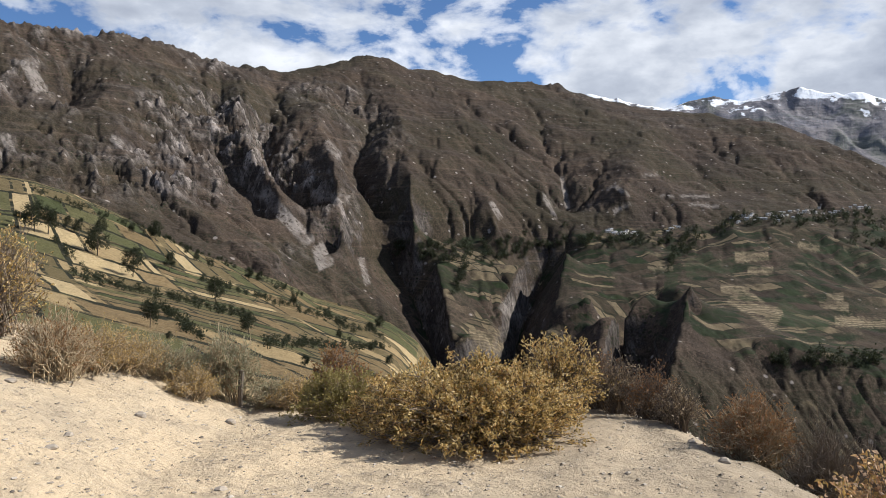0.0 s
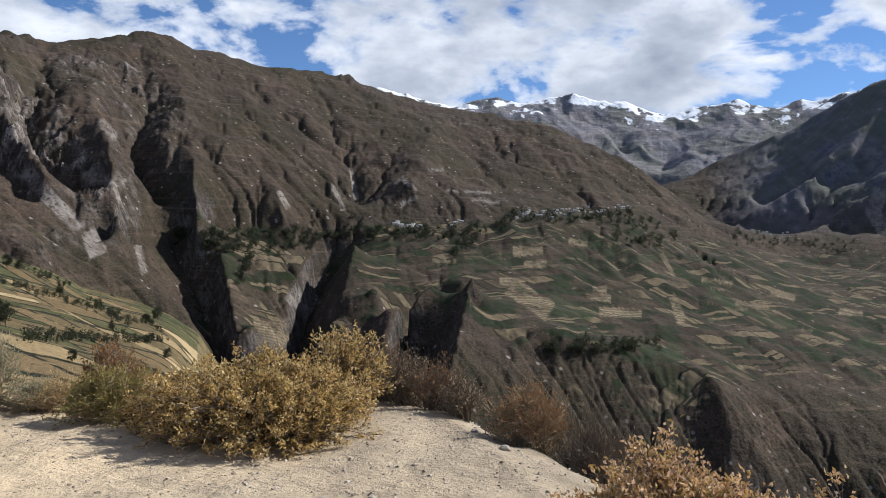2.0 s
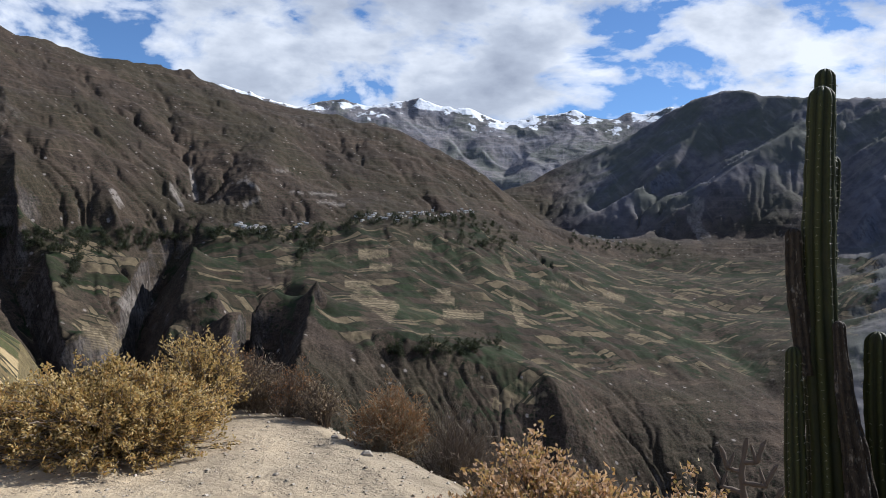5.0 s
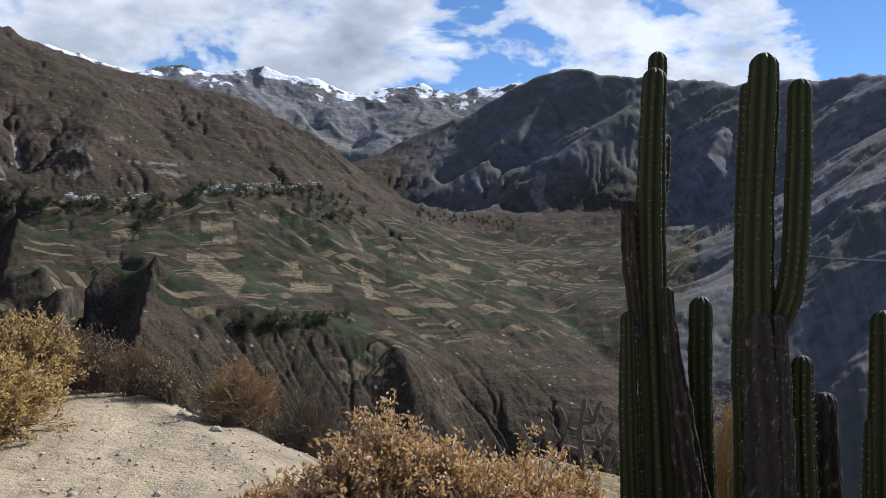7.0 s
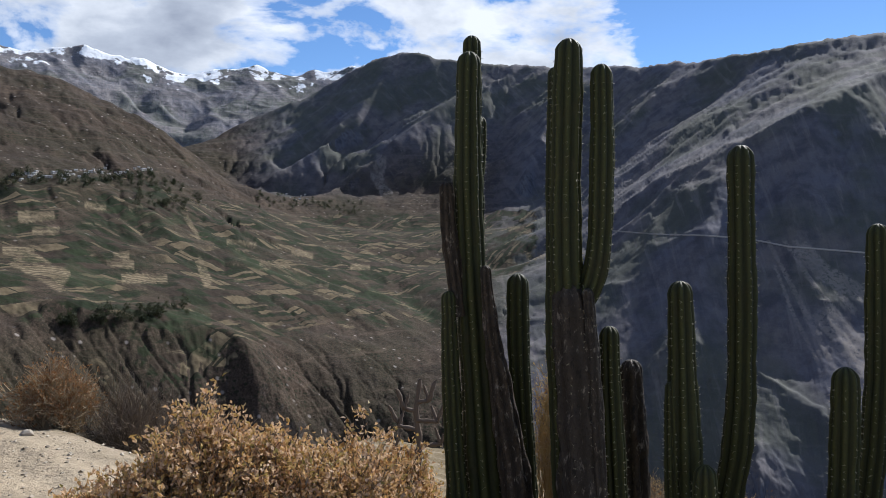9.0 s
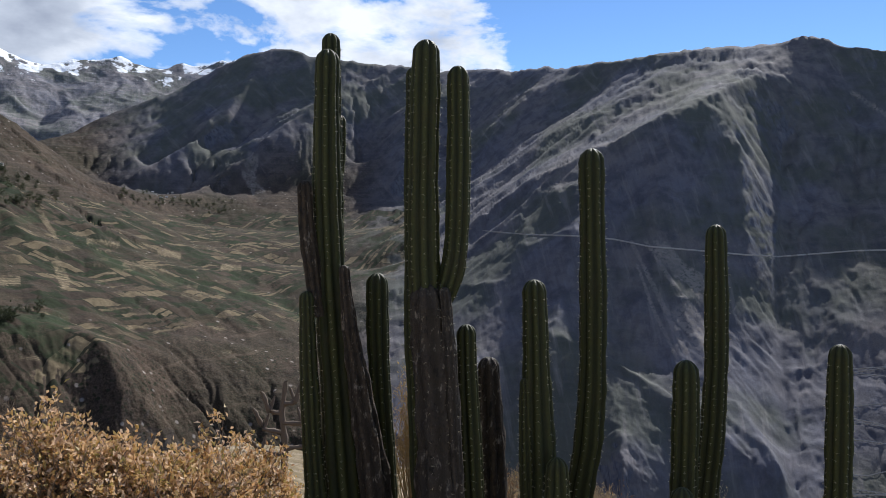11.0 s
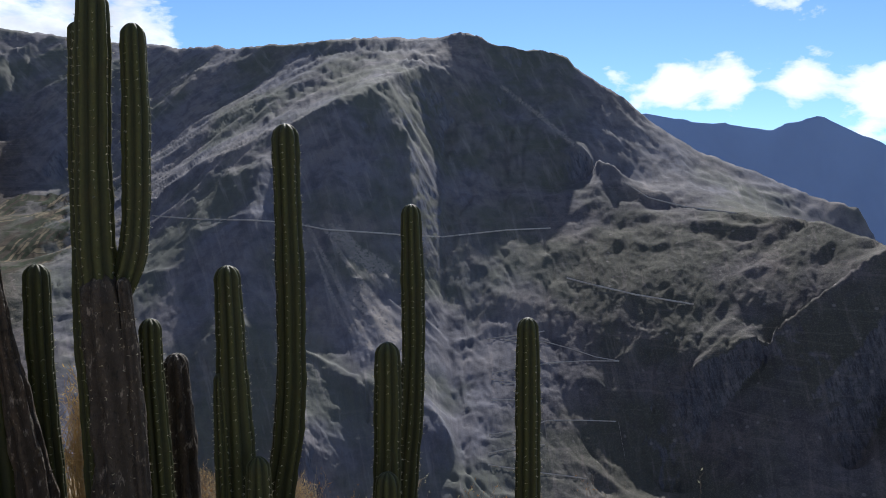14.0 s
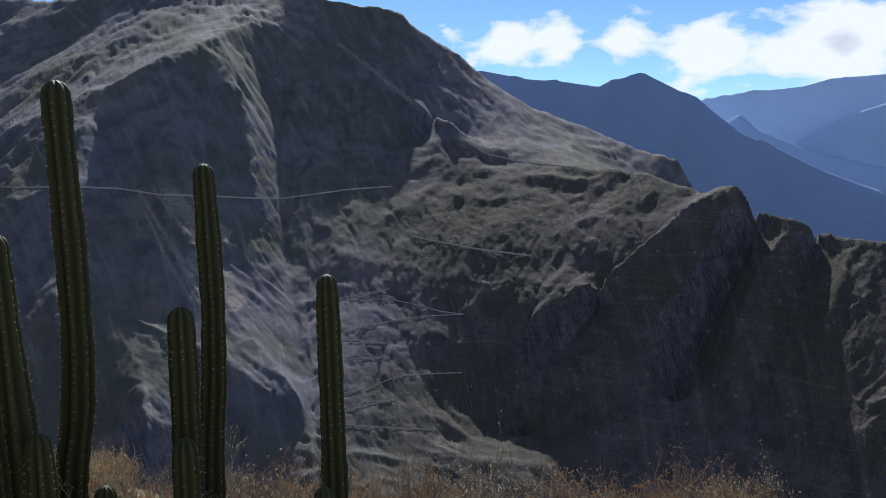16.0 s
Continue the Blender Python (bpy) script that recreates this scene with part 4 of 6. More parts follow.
def enlarge(a, shape):
    i, j = np.linspace(0, a.shape[0] - 1, shape[0]), np.linspace(0, a.shape[1] - 1, shape[1])
    i0, j0 = np.minimum(i.astype(int), a.shape[0] - 2), np.minimum(j.astype(int), a.shape[1] - 2)
    u, w = (i - i0)[:, None], (j - j0)[None, :]
    return (a[i0][:, j0] * (1 - w) + a[i0][:, j0 + 1] * w) * (1 - u) + (a[i0 + 1][:, j0] * (1 - w) + a[i0 + 1][:, j0 + 1] * w) * u


def spot(name, b, e):
    """The nearest place on that land at a bearing and an angle above the viewpoint."""
    bs, R, H, E = LANDS[name]
    c = int(np.argmin(np.abs(bs - b)))
    rows = np.nonzero(E[:, c] >= e)[0]
    i = int(rows[-1]) if len(rows) else int(np.argmax(E[:, c]))
    j = min(i + 1, len(E) - 1)
    t = (E[i, c] - e) / (E[i, c] - E[j, c]) if E[i, c] > e > E[j, c] else 0.0
    r, h = R[i, c] * (1 - t) + R[j, c] * t, H[i, c] * (1 - t) + H[j, c] * t
    return Vector((r * math.sin(radians(b)), r * math.cos(radians(b)), h))


def trail(name, on, pts, width, mat, label):
    """A narrow road benched into a slope: a ribbon with a small cut bank."""
    verts, faces = [], []
    dense = []
    for (b0, e0), (b1, e1) in zip(pts, pts[1:]):
        n = max(2, int(math.hypot(b1 - b0, e1 - e0) / 0.12))
        dense += [(b0 + (b1 - b0) * k / n, e0 + (e1 - e0) * k / n) for k in range(n)]
    dense.append(pts[-1])
    for b, e in dense:
        p = min((spot(o, b, e) for o in on), key=lambda q: math.hypot(q.x, q.y) if abs(math.degrees(math.atan2(q.z - 1.55, math.hypot(q.x, q.y))) - e) < 0.1 else 1e9)
        out = Vector((-p.x, -p.y, 0)).normalized()
        q = p + out * 1.5
        verts += [q + Vector((0, 0, width * 0.55)), q + out * width * 0.5, q + out * width * 0.45 - Vector((0, 0, width * 0.45))]
    for i in range(len(dense) - 1):
        for k in (0, 1):
            a = 3 * i + k
            faces.append((a, a + 1, a + 4, a + 3))
    me = bpy.data.meshes.new(name)
    me.from_pydata([tuple(v) for v in verts], [], faces)
    me.materials.append(mat)
    return tagged(new(name, me), label, "road", kind="structure")


def land(name, lines, span, columns, rows, roughness, size, depth, mat, seed, masks=None, crest_jag=3.0, behind=(150, 160), rise=1.6, slant=0.3):
    """Land hung between guide lines, from the crest down to the foot, with soft furrows."""
    b = np.linspace(span[0], span[1], columns)
    r, h = guide(lines, b)
    r = np.vstack([r[:1] + behind[0], r])
    h = np.vstack([h[:1] - behind[1], h])
    v = np.concatenate([np.linspace(0, 1, 8, endpoint=False)] + [np.linspace(i + 1, i + 2, n, endpoint=False) for i, n in enumerate(rows)] + [[len(rows) + 1.0]])
    R, H = pchip(r, v), pchip(h, v)
    B = np.radians(b)[None, :] + 0 * R
    V = v[:, None] + 0 * R
    rough = np.interp(v, np.arange(len(roughness) + 1), [roughness[0], *roughness])[:, None]
    # arc along the slope and way down it
    s = B * np.interp(v, np.arange(len(r)), r.mean(axis=1))[:, None].mean()
    q = H
    wx, wy = fbm(s / (size * 2), q / (size * 2), seed + 50, 3), fbm(s / (size * 2), q / (size * 2), seed + 60, 3)
    n1 = ridged(s / size + 0.7 * wx, q / (size * 4.0) + 0.4 * wy, seed, 7, 0.58)
    n2 = fbm(s / (size * 0.22) + wx, q / (size * 0.4) + wy, seed + 20, 7, 0.62)
    depth = depth * np.clip(R / R.mean(), 0.5, 1.9) ** 0.7
    R = R - rough * depth * (n1 - 0.62) - rough * depth * 0.16 * n2
    H = H + rough * depth * 0.12 * n2
    H[:9] += crest_jag * fbm(s[:9] / (size * 0.3), 0 * s[:9], seed + 30, 5, 0.6)
    att = {}
    for key, vals in (masks or {}).items():
        att[key] = np.interp(v, np.arange(len(vals) + 1), [vals[0], *vals])[:, None] + 0 * R
    E = np.degrees(np.arctan2(H - 1.55, R))
    LANDS[name] = (b, R, H, E)
    return tagged(sheet(name, R * np.sin(B), R * np.cos(B), H, mat, att, (s + slant * H, H * rise)), kind="structure")


def north_crags(b, e):
    left = soft(-b, -4, 6) * soft(e, 1.5, 5)
    wall = np.exp(-((b + 9.5 + 0.9 * (e - 4)) / 2.6) ** 2) * soft(e, -2, 0)
    east = 0.3 * np.exp(-((b - 14) / 7) ** 2 - ((e - 3.2) / 1.3) ** 2)
    ridge = 0.5 * np.exp(-((b - 27) / 5) ** 2) * soft(e, 5, 7)
    return 0.62 * left + 0.55 * wall + east + ridge - 0.32


rng = np.random.default_rng(12)


def strips(count, box, long, kinds):
    """Small field plots strewn over a stretch of slope, each a short strip along the contour."""
    b0, b1, e0, e1 = box
    made = []
    for _ in range(count):
        b, e, ln = rng.uniform(b0, b1), rng.uniform(e0, e1), rng.uniform(0.4, 1.0) * long
        e = e + (b - b0) / (b1 - b0) * -1.5
        made.append(([(b, e), (b + ln, e - ln * rng.uniform(0.0, 0.18))], rng.uniform(1.3, 3.6), kinds[int(rng.integers(len(kinds)))], rng.uniform(0.2, 0.7)))
    return made


SMALL_PLOTS = strips(50, (8, 30, -8, 0.6), 1.1, ("straw", "green", "green")) + strips(36, (30, 40, -8, -0.8), 0.9, ("straw", "green"))
VALLEY_PLOTS = strips(60, (38, 54, -6, 0.4), 0.7, ("straw", "green", "green"))


def stretch_between(fixed, value, passes):
    """Fills a grid smoothly between the cells that are fixed, coarse to fine, so that lines become crests and valleys."""
    n, m = value.shape
    if min(n, m) > 12:
        pn, pm = n + n % 2, m + m % 2
        f, v = np.zeros((pn, pm)), np.zeros((pn, pm))
        f[:n, :m], v[:n, :m] = fixed, np.where(fixed, value, 0)
        f2 = f.reshape(pn // 2, 2, pm // 2, 2).sum(axis=(1, 3))
        v2 = v.reshape(pn // 2, 2, pm // 2, 2).sum(axis=(1, 3)) / np.maximum(f2, 1)
        start = enlarge(stretch_between(f2 > 0, v2, passes), (pn, pm))[:n, :m]
    else:
        start = np.full((n, m), value[fixed].mean() if fixed.any() else 0.0)
    z = np.where(fixed, value, start)
    for _ in range(passes):
        p = np.pad(z, 1, mode="edge")
        z = np.where(fixed, value, (p[:-2, 1:-1] + p[2:, 1:-1] + p[1:-1, :-2] + p[1:-1, 2:]) * 0.25)
    return z


def relief_land(span, reach, step, lines, pushes, seed, water, rough, passes=60, calm=(1e9, 1e9)):
    """Land over bearings and distances: heights stretched between crest, bench and channel lines; ribs and cuts are then pulled
    out of the slope or pushed into it along their bearings and angles; running water does the rest. Rows go from far to near."""
    b = np.arange(span[0], span[1], step)
    lr = np.arange(math.log(reach[1]), math.log(reach[0]), -radians(step))
    n, m = len(lr), len(b)
    fixed, count, value = np.zeros((n, m), bool), np.zeros((n, m)), np.zeros((n, m))

    def lay(pts):
        for (b0, r0, h0), (b1, r1, h1) in zip(pts, pts[1:]):
            k = 2 + int(1.6 * max(abs(b1 - b0) / step, abs(math.log(r1 / r0)) / radians(step)))
            t = np.linspace(0, 1, k)
            j = np.round((b0 + (b1 - b0) * t - span[0]) / step).astype(int)
            r = r0 + (r1 - r0) * t
            i = np.round((lr[0] - np.log(r)) / radians(step)).astype(int)
            ok = (j >= 0) & (j < m) & (i >= 0) & (i < n)
            np.add.at(value, (i[ok], j[ok]), (h0 + (h1 - h0) * t)[ok])
            np.add.at(count, (i[ok], j[ok]), 1)

    for pts in lines:
        lay(pts)
    R = np.exp(lr)[:, None] + 0 * b[None, :]
    H = stretch_between(count > 0, value / np.maximum(count, 1), passes)
    LANDS["raw"] = (b, R, H, np.degrees(np.arctan2(H - 1.55, R)))
    for pts, push in pushes:
        laid = []
        for (b0, e0), (b1, e1) in zip(pts, pts[1:]):
            for t in (0, 0.33, 0.67):
                laid.append((b0 + (b1 - b0) * t, e0 + (e1 - e0) * t))
        laid.append(pts[-1])
        line = []
        for i, (bb, ee) in enumerate(laid):
            p = spot("raw", bb, ee)
            r = math.hypot(p.x, p.y) + push * min(1.0, 0.25 + 2.0 * i / len(laid))
            line.append((bb, r, 1.55 + r * math.tan(radians(ee))))
        line = [q for i, q in enumerate(line) if i == 0 or abs(math.log(q[1] / line[i - 1][1])) < 0.16] if line else line
        lay(line)
    H = stretch_between(count > 0, value / np.maximum(count, 1), passes)
    H = 0.85 * H + 0.15 * blur(H, 1)
    B = np.radians(b)[None, :] + 0 * R
    X, Y = R * np.sin(B), R * np.cos(B)
    fall = np.hypot(np.gradient(H, axis=0) / np.abs(np.gradient(R, axis=0)), np.gradient(H, axis=1) / (R * radians(step)))
    steep = np.clip(blur(fall, 4) / 0.55, 0.12, 1.0)
    H = H + rough * steep * (ridged(X / 150 + 0.5 * fbm(X / 200, Y / 200, seed, 2), Y / 150, seed + 3, 3, 0.5) - 0.55)
    top = np.clip(blur((count > 0) * 1.0, 1) * 3, 0, 0.45)
    H = H + erode(R, B, H, seed + 7, *water) * (1 - top) * np.clip(1.4 * steep**2, 0.1, 1) * (1 - 0.62 * soft(b, *calm)) * (0.8 - 0.4 * soft(1.0 - np.degrees(np.arctan2(H - 1.55, R)), 0, 3))
    return b, R, H


def fine_rows(b, R, H, columns, rows):
    """Reads the land again on a finer grid, with its rows close together where the slopes stand up."""
    E = np.degrees(np.arctan2(H - 1.55, R))[::-1]
    seen = np.maximum.accumulate(E, axis=0)
    w = np.diff(seen, axis=0, prepend=E[:1])
    w = blur(w, 6) + 0.25 * w.sum(axis=0).mean() / len(w)
    c = np.cumsum(w, axis=0)
    c = (c - c[:1]) / (c[-1:] - c[:1])
    bb = np.linspace(b[0], b[-1], columns)
    jf = (bb - b[0]) / (b[1] - b[0])
    j0 = np.minimum(jf.astype(int), len(b) - 2)
    u = jf - j0
    at = np.linspace(0, 1, rows)
    place = np.stack([np.interp(at, c[:, j], np.arange(len(c))) for j in range(len(b))], axis=1)
    place = place[:, j0] * (1 - u) + place[:, j0 + 1] * u
    i0 = np.minimum(place.astype(int), len(c) - 2)
    v = place - i0
    Hn, Rn = H[::-1], R[::-1]
    jj, uu = np.broadcast_to(j0, place.shape), np.broadcast_to(u, place.shape)

    def read(a):
        return (a[i0, jj] * (1 - uu) + a[i0, jj + 1] * uu) * (1 - v) + (a[i0 + 1, jj] * (1 - uu) + a[i0 + 1, jj + 1] * uu) * v
    return bb, read(Rn)[::-1], read(Hn)[::-1]


def laid_marks(b, R, E, wob, marks):
    """Where the strips of straw, green crop and bare scar lie."""
    bd = b[None, :] + 0 * R
    att = {key: 0 * R for key in ("straw", "green", "scar")}
    for pts, width, key, *weight in marks:
        reach = 1.3 * math.degrees(width / 500)
        cols = np.nonzero((b > min(p[0] for p in pts) - reach) & (b < max(p[0] for p in pts) + reach))[0]
        if not len(cols):
            continue
        c = slice(cols[0], cols[-1] + 1)
        best = np.full(R[:, c].shape, 1e9)
        for (b0, e0), (b1, e1) in zip(pts, pts[1:]):
            ux, uy = b1 - b0, e1 - e0
            long = math.hypot(ux, uy) + 1e-9
            along = ((bd[:, c] - b0) * ux + (E[:, c] - e0) * uy) / long
            across = np.abs((bd[:, c] - b0) * uy - (E[:, c] - e0) * ux) / long
            best = np.minimum(best, np.maximum(across, 1.6 * (np.abs(along - long / 2) - long / 2)))
        dist = best * math.pi / 180 * R[:, c] * (1 + 0.22 * wob[:, c])
        att[key][:, c] = np.maximum(att[key][:, c], np.clip(9 - 9 * dist / (0.72 * width), 0, 1) * (weight[0] if weight else 1))
    return att


def lifted(line, dr, dh):
    return [(b, r + dr, h + dh) for b, r, h in line]


def pushed(lines, k):
    return [(pts, push * k) for pts, push in lines]


bench_back = [q for q in NORTH_BENCH_BACK if q[0] < 28]
bench_front = [q for q in NORTH_BENCH_FRONT if q[0] < 34]
# the gorges break the bench's edge
edge_parts = [[(b, float(np.interp(b, [q[0] for q in bench_front], [q[1] for q in bench_front])), float(np.interp(b, [q[0] for q in bench_front], [q[2] for q in bench_front]))) for b in np.arange(lo, hi, 0.5)]
              for lo, hi in ((-40, -6.5), (0.6, 3.2), (8.0, 10.5), (16.3, 30.8))]
# its far end slopes down into the canyon as a shoulder
edge_parts[-1] += [(31.6, 985, -136), (32.6, 970, -153), (33.8, 950, -177), (35.2, 935, -209), (36.8, 920, -248), (38.4, 905, -290)]
north_foot = [q for q in NORTH_FOOT if q[0] < 44]
CANYON_LINES = [NORTH_CREST, NOSE_RIDGE, lifted(NORTH_CREST, 350, -150), bench_back, *edge_parts, *GORGES, *WEST_GORGE, north_foot, lifted(north_foot, -40, -30), SOUTH_CREST[2:], lifted(SOUTH_CREST[2:], 280, -120),
                CANYON_FOOT, EAST_END, lifted(EAST_END, 260, -220), lifted(SPUR_RIDGES[0][4:], 240, -170), [(104.0, 2500, -600), (128.0, 2500, -600)], [(62.0, 3650, -500), (128.0, 3650, -700)], *SOUTH_RIDGES, *SOUTH_CHANNELS, *TERRACE, *SPUR_RIDGES, *SPUR_CHANNELS, *VALLEY]
cb, cr, ch = relief_land((-40, 128), (300, 3750), 0.2, CANYON_LINES, pushed(NORTH_RIBS, 1.7) + NORTH_RIBS_LOWER + pushed(NORTH_CUTS, 0.95) + pushed(NORTH_CUTS_LOWER, 1.15) + WEST_SPURS, 3, (16, 0.042), 14, calm=(50, 58))
cb, cr, ch = fine_rows(cb, cr, ch, 1750, 480)
cB = np.radians(cb)[None, :] + 0 * cr
cx, cy = cr * np.sin(cB), cr * np.cos(cB)
cbd, ce = np.degrees(cB), np.degrees(np.arctan2(ch - 1.55, cr))
# bare crags and rough ground
arc = cB * 1200
wob = fbm(arc / 45, ch / 45, 73, 4, 0.55)
crag = np.clip(np.where(cbd < 31, north_crags(cbd, ce), -0.4 + 0.35 * soft(ce, 7, 10)) + 0.55 * fbm(arc / 170, ch / 110, 93, 4, 0.55), 0, 1)
tooth = ridged(cx / 46 + 0.5 * wob, cy / 46 + ch / 70, 98, 5, 0.6)
fang = ridged(cx / 27 + 0.4 * wob, cy / 27 - ch / 40, 118, 4, 0.6)
flank = np.clip(soft(cbd, -40, -38) * (0.25 + 0.75 * soft(ce, -2, 2)), 0, 1)
ch = ch + crag * (24 * (tooth - 0.5) + 17 * (fang - 0.5)) + (0.6 + 1.4 * flank) * fbm(cx / 26, cy / 26, 61, 4, 0.6)
fall = np.abs(np.gradient(ch, axis=0) / np.gradient(cr, axis=0))
lean = np.interp(cbd, [30, 50, 66, 70, 76, 82, 90], [0.0, 0.6, 0.4, 0.0, -0.5, 0.2, 0.8])
flute = ridged((arc - lean * ch) / 62 + 0.5 * wob, ch / 280 + 0.2 * wob, 141, 5, 0.55) - 0.55
ch = ch + 9 * flute * (0.7 * soft(-ce, 3, 6) + soft(cbd, 44, 52)).clip(0, 1) * np.clip(fall * 1.7 - 0.35, 0, 1)
ce = np.degrees(np.arctan2(ch - 1.55, cr))
LANDS["canyon"] = (cb, cr, ch, ce)
back_r = np.interp(cb, [q[0] for q in bench_back] + [32, 38, 44, 52], [q[1] for q in bench_back] + [1750, 2080, 2100, 2050])
front_r = np.interp(cb, [q[0] for q in bench_front] + [38, 44, 50], [q[1] for q in bench_front] + [1300, 1350, 1550])
deep = (cr - front_r) / (back_r - front_r)
plot_mask = 0.74 * soft(deep, -0.45, 0.1) * (1 - soft(deep, 1.0, 1.12)) * soft(cbd, -4, -1) * (1 - soft(cbd, 51, 54))
# share of painted haze: full on far slopes, less on the near spur
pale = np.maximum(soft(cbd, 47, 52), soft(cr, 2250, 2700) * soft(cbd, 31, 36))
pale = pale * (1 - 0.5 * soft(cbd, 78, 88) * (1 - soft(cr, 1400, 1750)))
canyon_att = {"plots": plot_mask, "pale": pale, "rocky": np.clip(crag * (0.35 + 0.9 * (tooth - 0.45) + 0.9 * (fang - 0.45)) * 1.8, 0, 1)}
canyon_att.update(laid_marks(cb, cr, ce, wob, NORTH_PLOTS + NORTH_GREENS + NORTH_SCARS + SMALL_PLOTS + SOUTH_SCARS + VALLEY_PLOTS))
cuv = (cB * 1200 + 0.3 * ch, ch * 1.6)
edges = [0, int(np.searchsorted(cb, 49.6)), int(np.searchsorted(cb, 90.5)), len(cb)]
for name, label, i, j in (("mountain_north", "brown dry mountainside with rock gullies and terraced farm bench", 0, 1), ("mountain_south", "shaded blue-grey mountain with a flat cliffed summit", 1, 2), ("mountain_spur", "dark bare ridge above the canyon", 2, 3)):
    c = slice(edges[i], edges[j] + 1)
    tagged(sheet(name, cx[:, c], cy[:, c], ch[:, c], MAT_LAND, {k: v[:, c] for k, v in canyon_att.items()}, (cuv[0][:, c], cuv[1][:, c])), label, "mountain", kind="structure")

# the snow range behind
snow_foot = [(b, 3850, 120) for b in (4.0, 20.0, 28.0)] + [(30.0, 3850, 250), (40.0, 3850, 200), (54.0, 3850, 100)]
sb, sr, sh = relief_land((5, 52), (3800, 4990), 0.12, [SNOW_CREST, snow_foot, lifted(SNOW_CREST, 150, -60)], [(pts[1:], 0.55 * push) for pts, push in SNOW_RIBS], 31, (10, 0.012), 26)
sB = np.radians(sb)[None, :] + 0 * sr
top = np.interp(sb, [p[0] for p in SNOW_CREST], [p[2] for p in SNOW_CREST])[None, :]
fall = np.gradient(sh, axis=1) / (radians(0.12) * 4500)
lay = 0.85 - (top - sh) / 210 - 0.5 * np.clip(fall, -1, 1)
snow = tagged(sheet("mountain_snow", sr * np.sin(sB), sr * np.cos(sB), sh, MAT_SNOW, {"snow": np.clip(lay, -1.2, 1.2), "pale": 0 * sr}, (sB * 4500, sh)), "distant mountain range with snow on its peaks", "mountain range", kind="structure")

# the haze of distance is painted in: ridges behind are paler blue
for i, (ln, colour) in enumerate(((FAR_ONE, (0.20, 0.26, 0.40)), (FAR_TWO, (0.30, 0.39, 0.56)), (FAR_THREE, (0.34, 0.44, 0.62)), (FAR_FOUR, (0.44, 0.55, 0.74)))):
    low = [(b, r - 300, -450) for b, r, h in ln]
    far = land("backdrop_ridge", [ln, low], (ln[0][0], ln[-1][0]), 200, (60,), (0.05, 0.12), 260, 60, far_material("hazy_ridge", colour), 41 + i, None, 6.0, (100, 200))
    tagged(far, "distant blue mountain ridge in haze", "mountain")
hill = land("terraced_hill", [HILL_CREST, HILL_MIDDLE, HILL_FOOT, [(b, 40, -40) for b, r, h in HILL_FOOT]], (-42, 6), 640, (150, 170, 14), (0.2, 0.25, 0.2, 0), 60, 8, MAT_HILL, 51, {"plots": (0.5, 0.8, 0.8, 0)}, 0.8, (90, 90), rise=2.5, slant=1.4)
tagged(hill, "terraced hillside with straw and green field plots", "hill")

for pts in SOUTH_ROADS:
    trail("road", ("canyon",), pts, 2.3, MAT_ROAD, "pale dirt road cut across the mountainside")
for pts in ZIGZAG_TRAIL:
    trail("zigzag_trail", ("canyon",), pts, 1.3, MAT_ROAD, "pale zigzag mule trail down the canyon wall")

# one base sheet under everything, out to the horizon
a = np.radians(np.linspace(0, 360, 180, endpoint=False))
ring = np.geomspace(300, 4900, 30)[:, None]
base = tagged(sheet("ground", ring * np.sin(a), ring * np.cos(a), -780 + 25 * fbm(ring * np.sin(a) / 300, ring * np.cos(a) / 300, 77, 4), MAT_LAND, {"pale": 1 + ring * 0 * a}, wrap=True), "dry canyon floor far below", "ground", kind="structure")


RIM = [(-180, 14), (-90, 16), (-40, 12), (-27, 9.6), (-20, 9.1), (-13, 8.6), (-6, 8.8), (0, 9.0), (10.5, 8.6), (14, 8.1), (16.5, 7.7), (19, 7.1), (23, 6.3), (27, 5.9), (34, 6.6), (42, 13), (58, 13), (66, 9.5), (72, 7), (80, 5.6), (90, 5.2), (120, 5.6), (180, 14)]


def ground_z(x, y):
    """Height of the trodden knoll on which the viewer stands, and of its flanks."""
    if np.ndim(x) == 0:
        return float(ground_z(np.array([x]), np.array([y]))[0])
    b, r = np.degrees(np.arctan2(x, y)), np.hypot(x, y)
    z = 0.35 * np.maximum(0, -x - 1.9) - 0.29 * np.maximum(0, x - 2.0) - 0.012 * np.maximum(0, y - 4)
    z = np.minimum(z, 0.9 + 0.25 * (z - 0.9))
    over = r - np.interp(b, [p[0] for p in RIM], [p[1] for p in RIM])
    z = z - 0.62 * np.where(over > 0, over * over / (over + 1.6), 0)
    z = z + 0.05 * fbm(x / 1.7, y / 1.7, 5, 4) + 0.012 * fbm(x / 0.25, y / 0.25, 9, 3)
    return z


a = np.radians(np.concatenate([np.linspace(-45, 125, 560, endpoint=False), np.linspace(125, 315, 120, endpoint=False)]))
ring = np.concatenate([[0.02], np.geomspace(0.6, 14, 230), np.geomspace(14.5, 560, 70)])[:, None]
gx, gy = ring * np.sin(a), ring * np.cos(a)
over = ring - np.interp(np.where(np.degrees(a) > 180, np.degrees(a) - 360, np.degrees(a)), [p[0] for p in RIM], [p[1] for p in RIM])
knoll = tagged(sheet("footpath_ground", gx, gy, ground_z(gx, gy), MAT_DIRT, {"litter": np.maximum(np.clip(over * 0.5 + 0.45, -0.3, 0.75), np.clip(gx - 2.6 - 0.25 * gy, -0.3, 0.7))}, wrap=True), "pale dusty footpath ground with small stones", "ground", kind="structure")

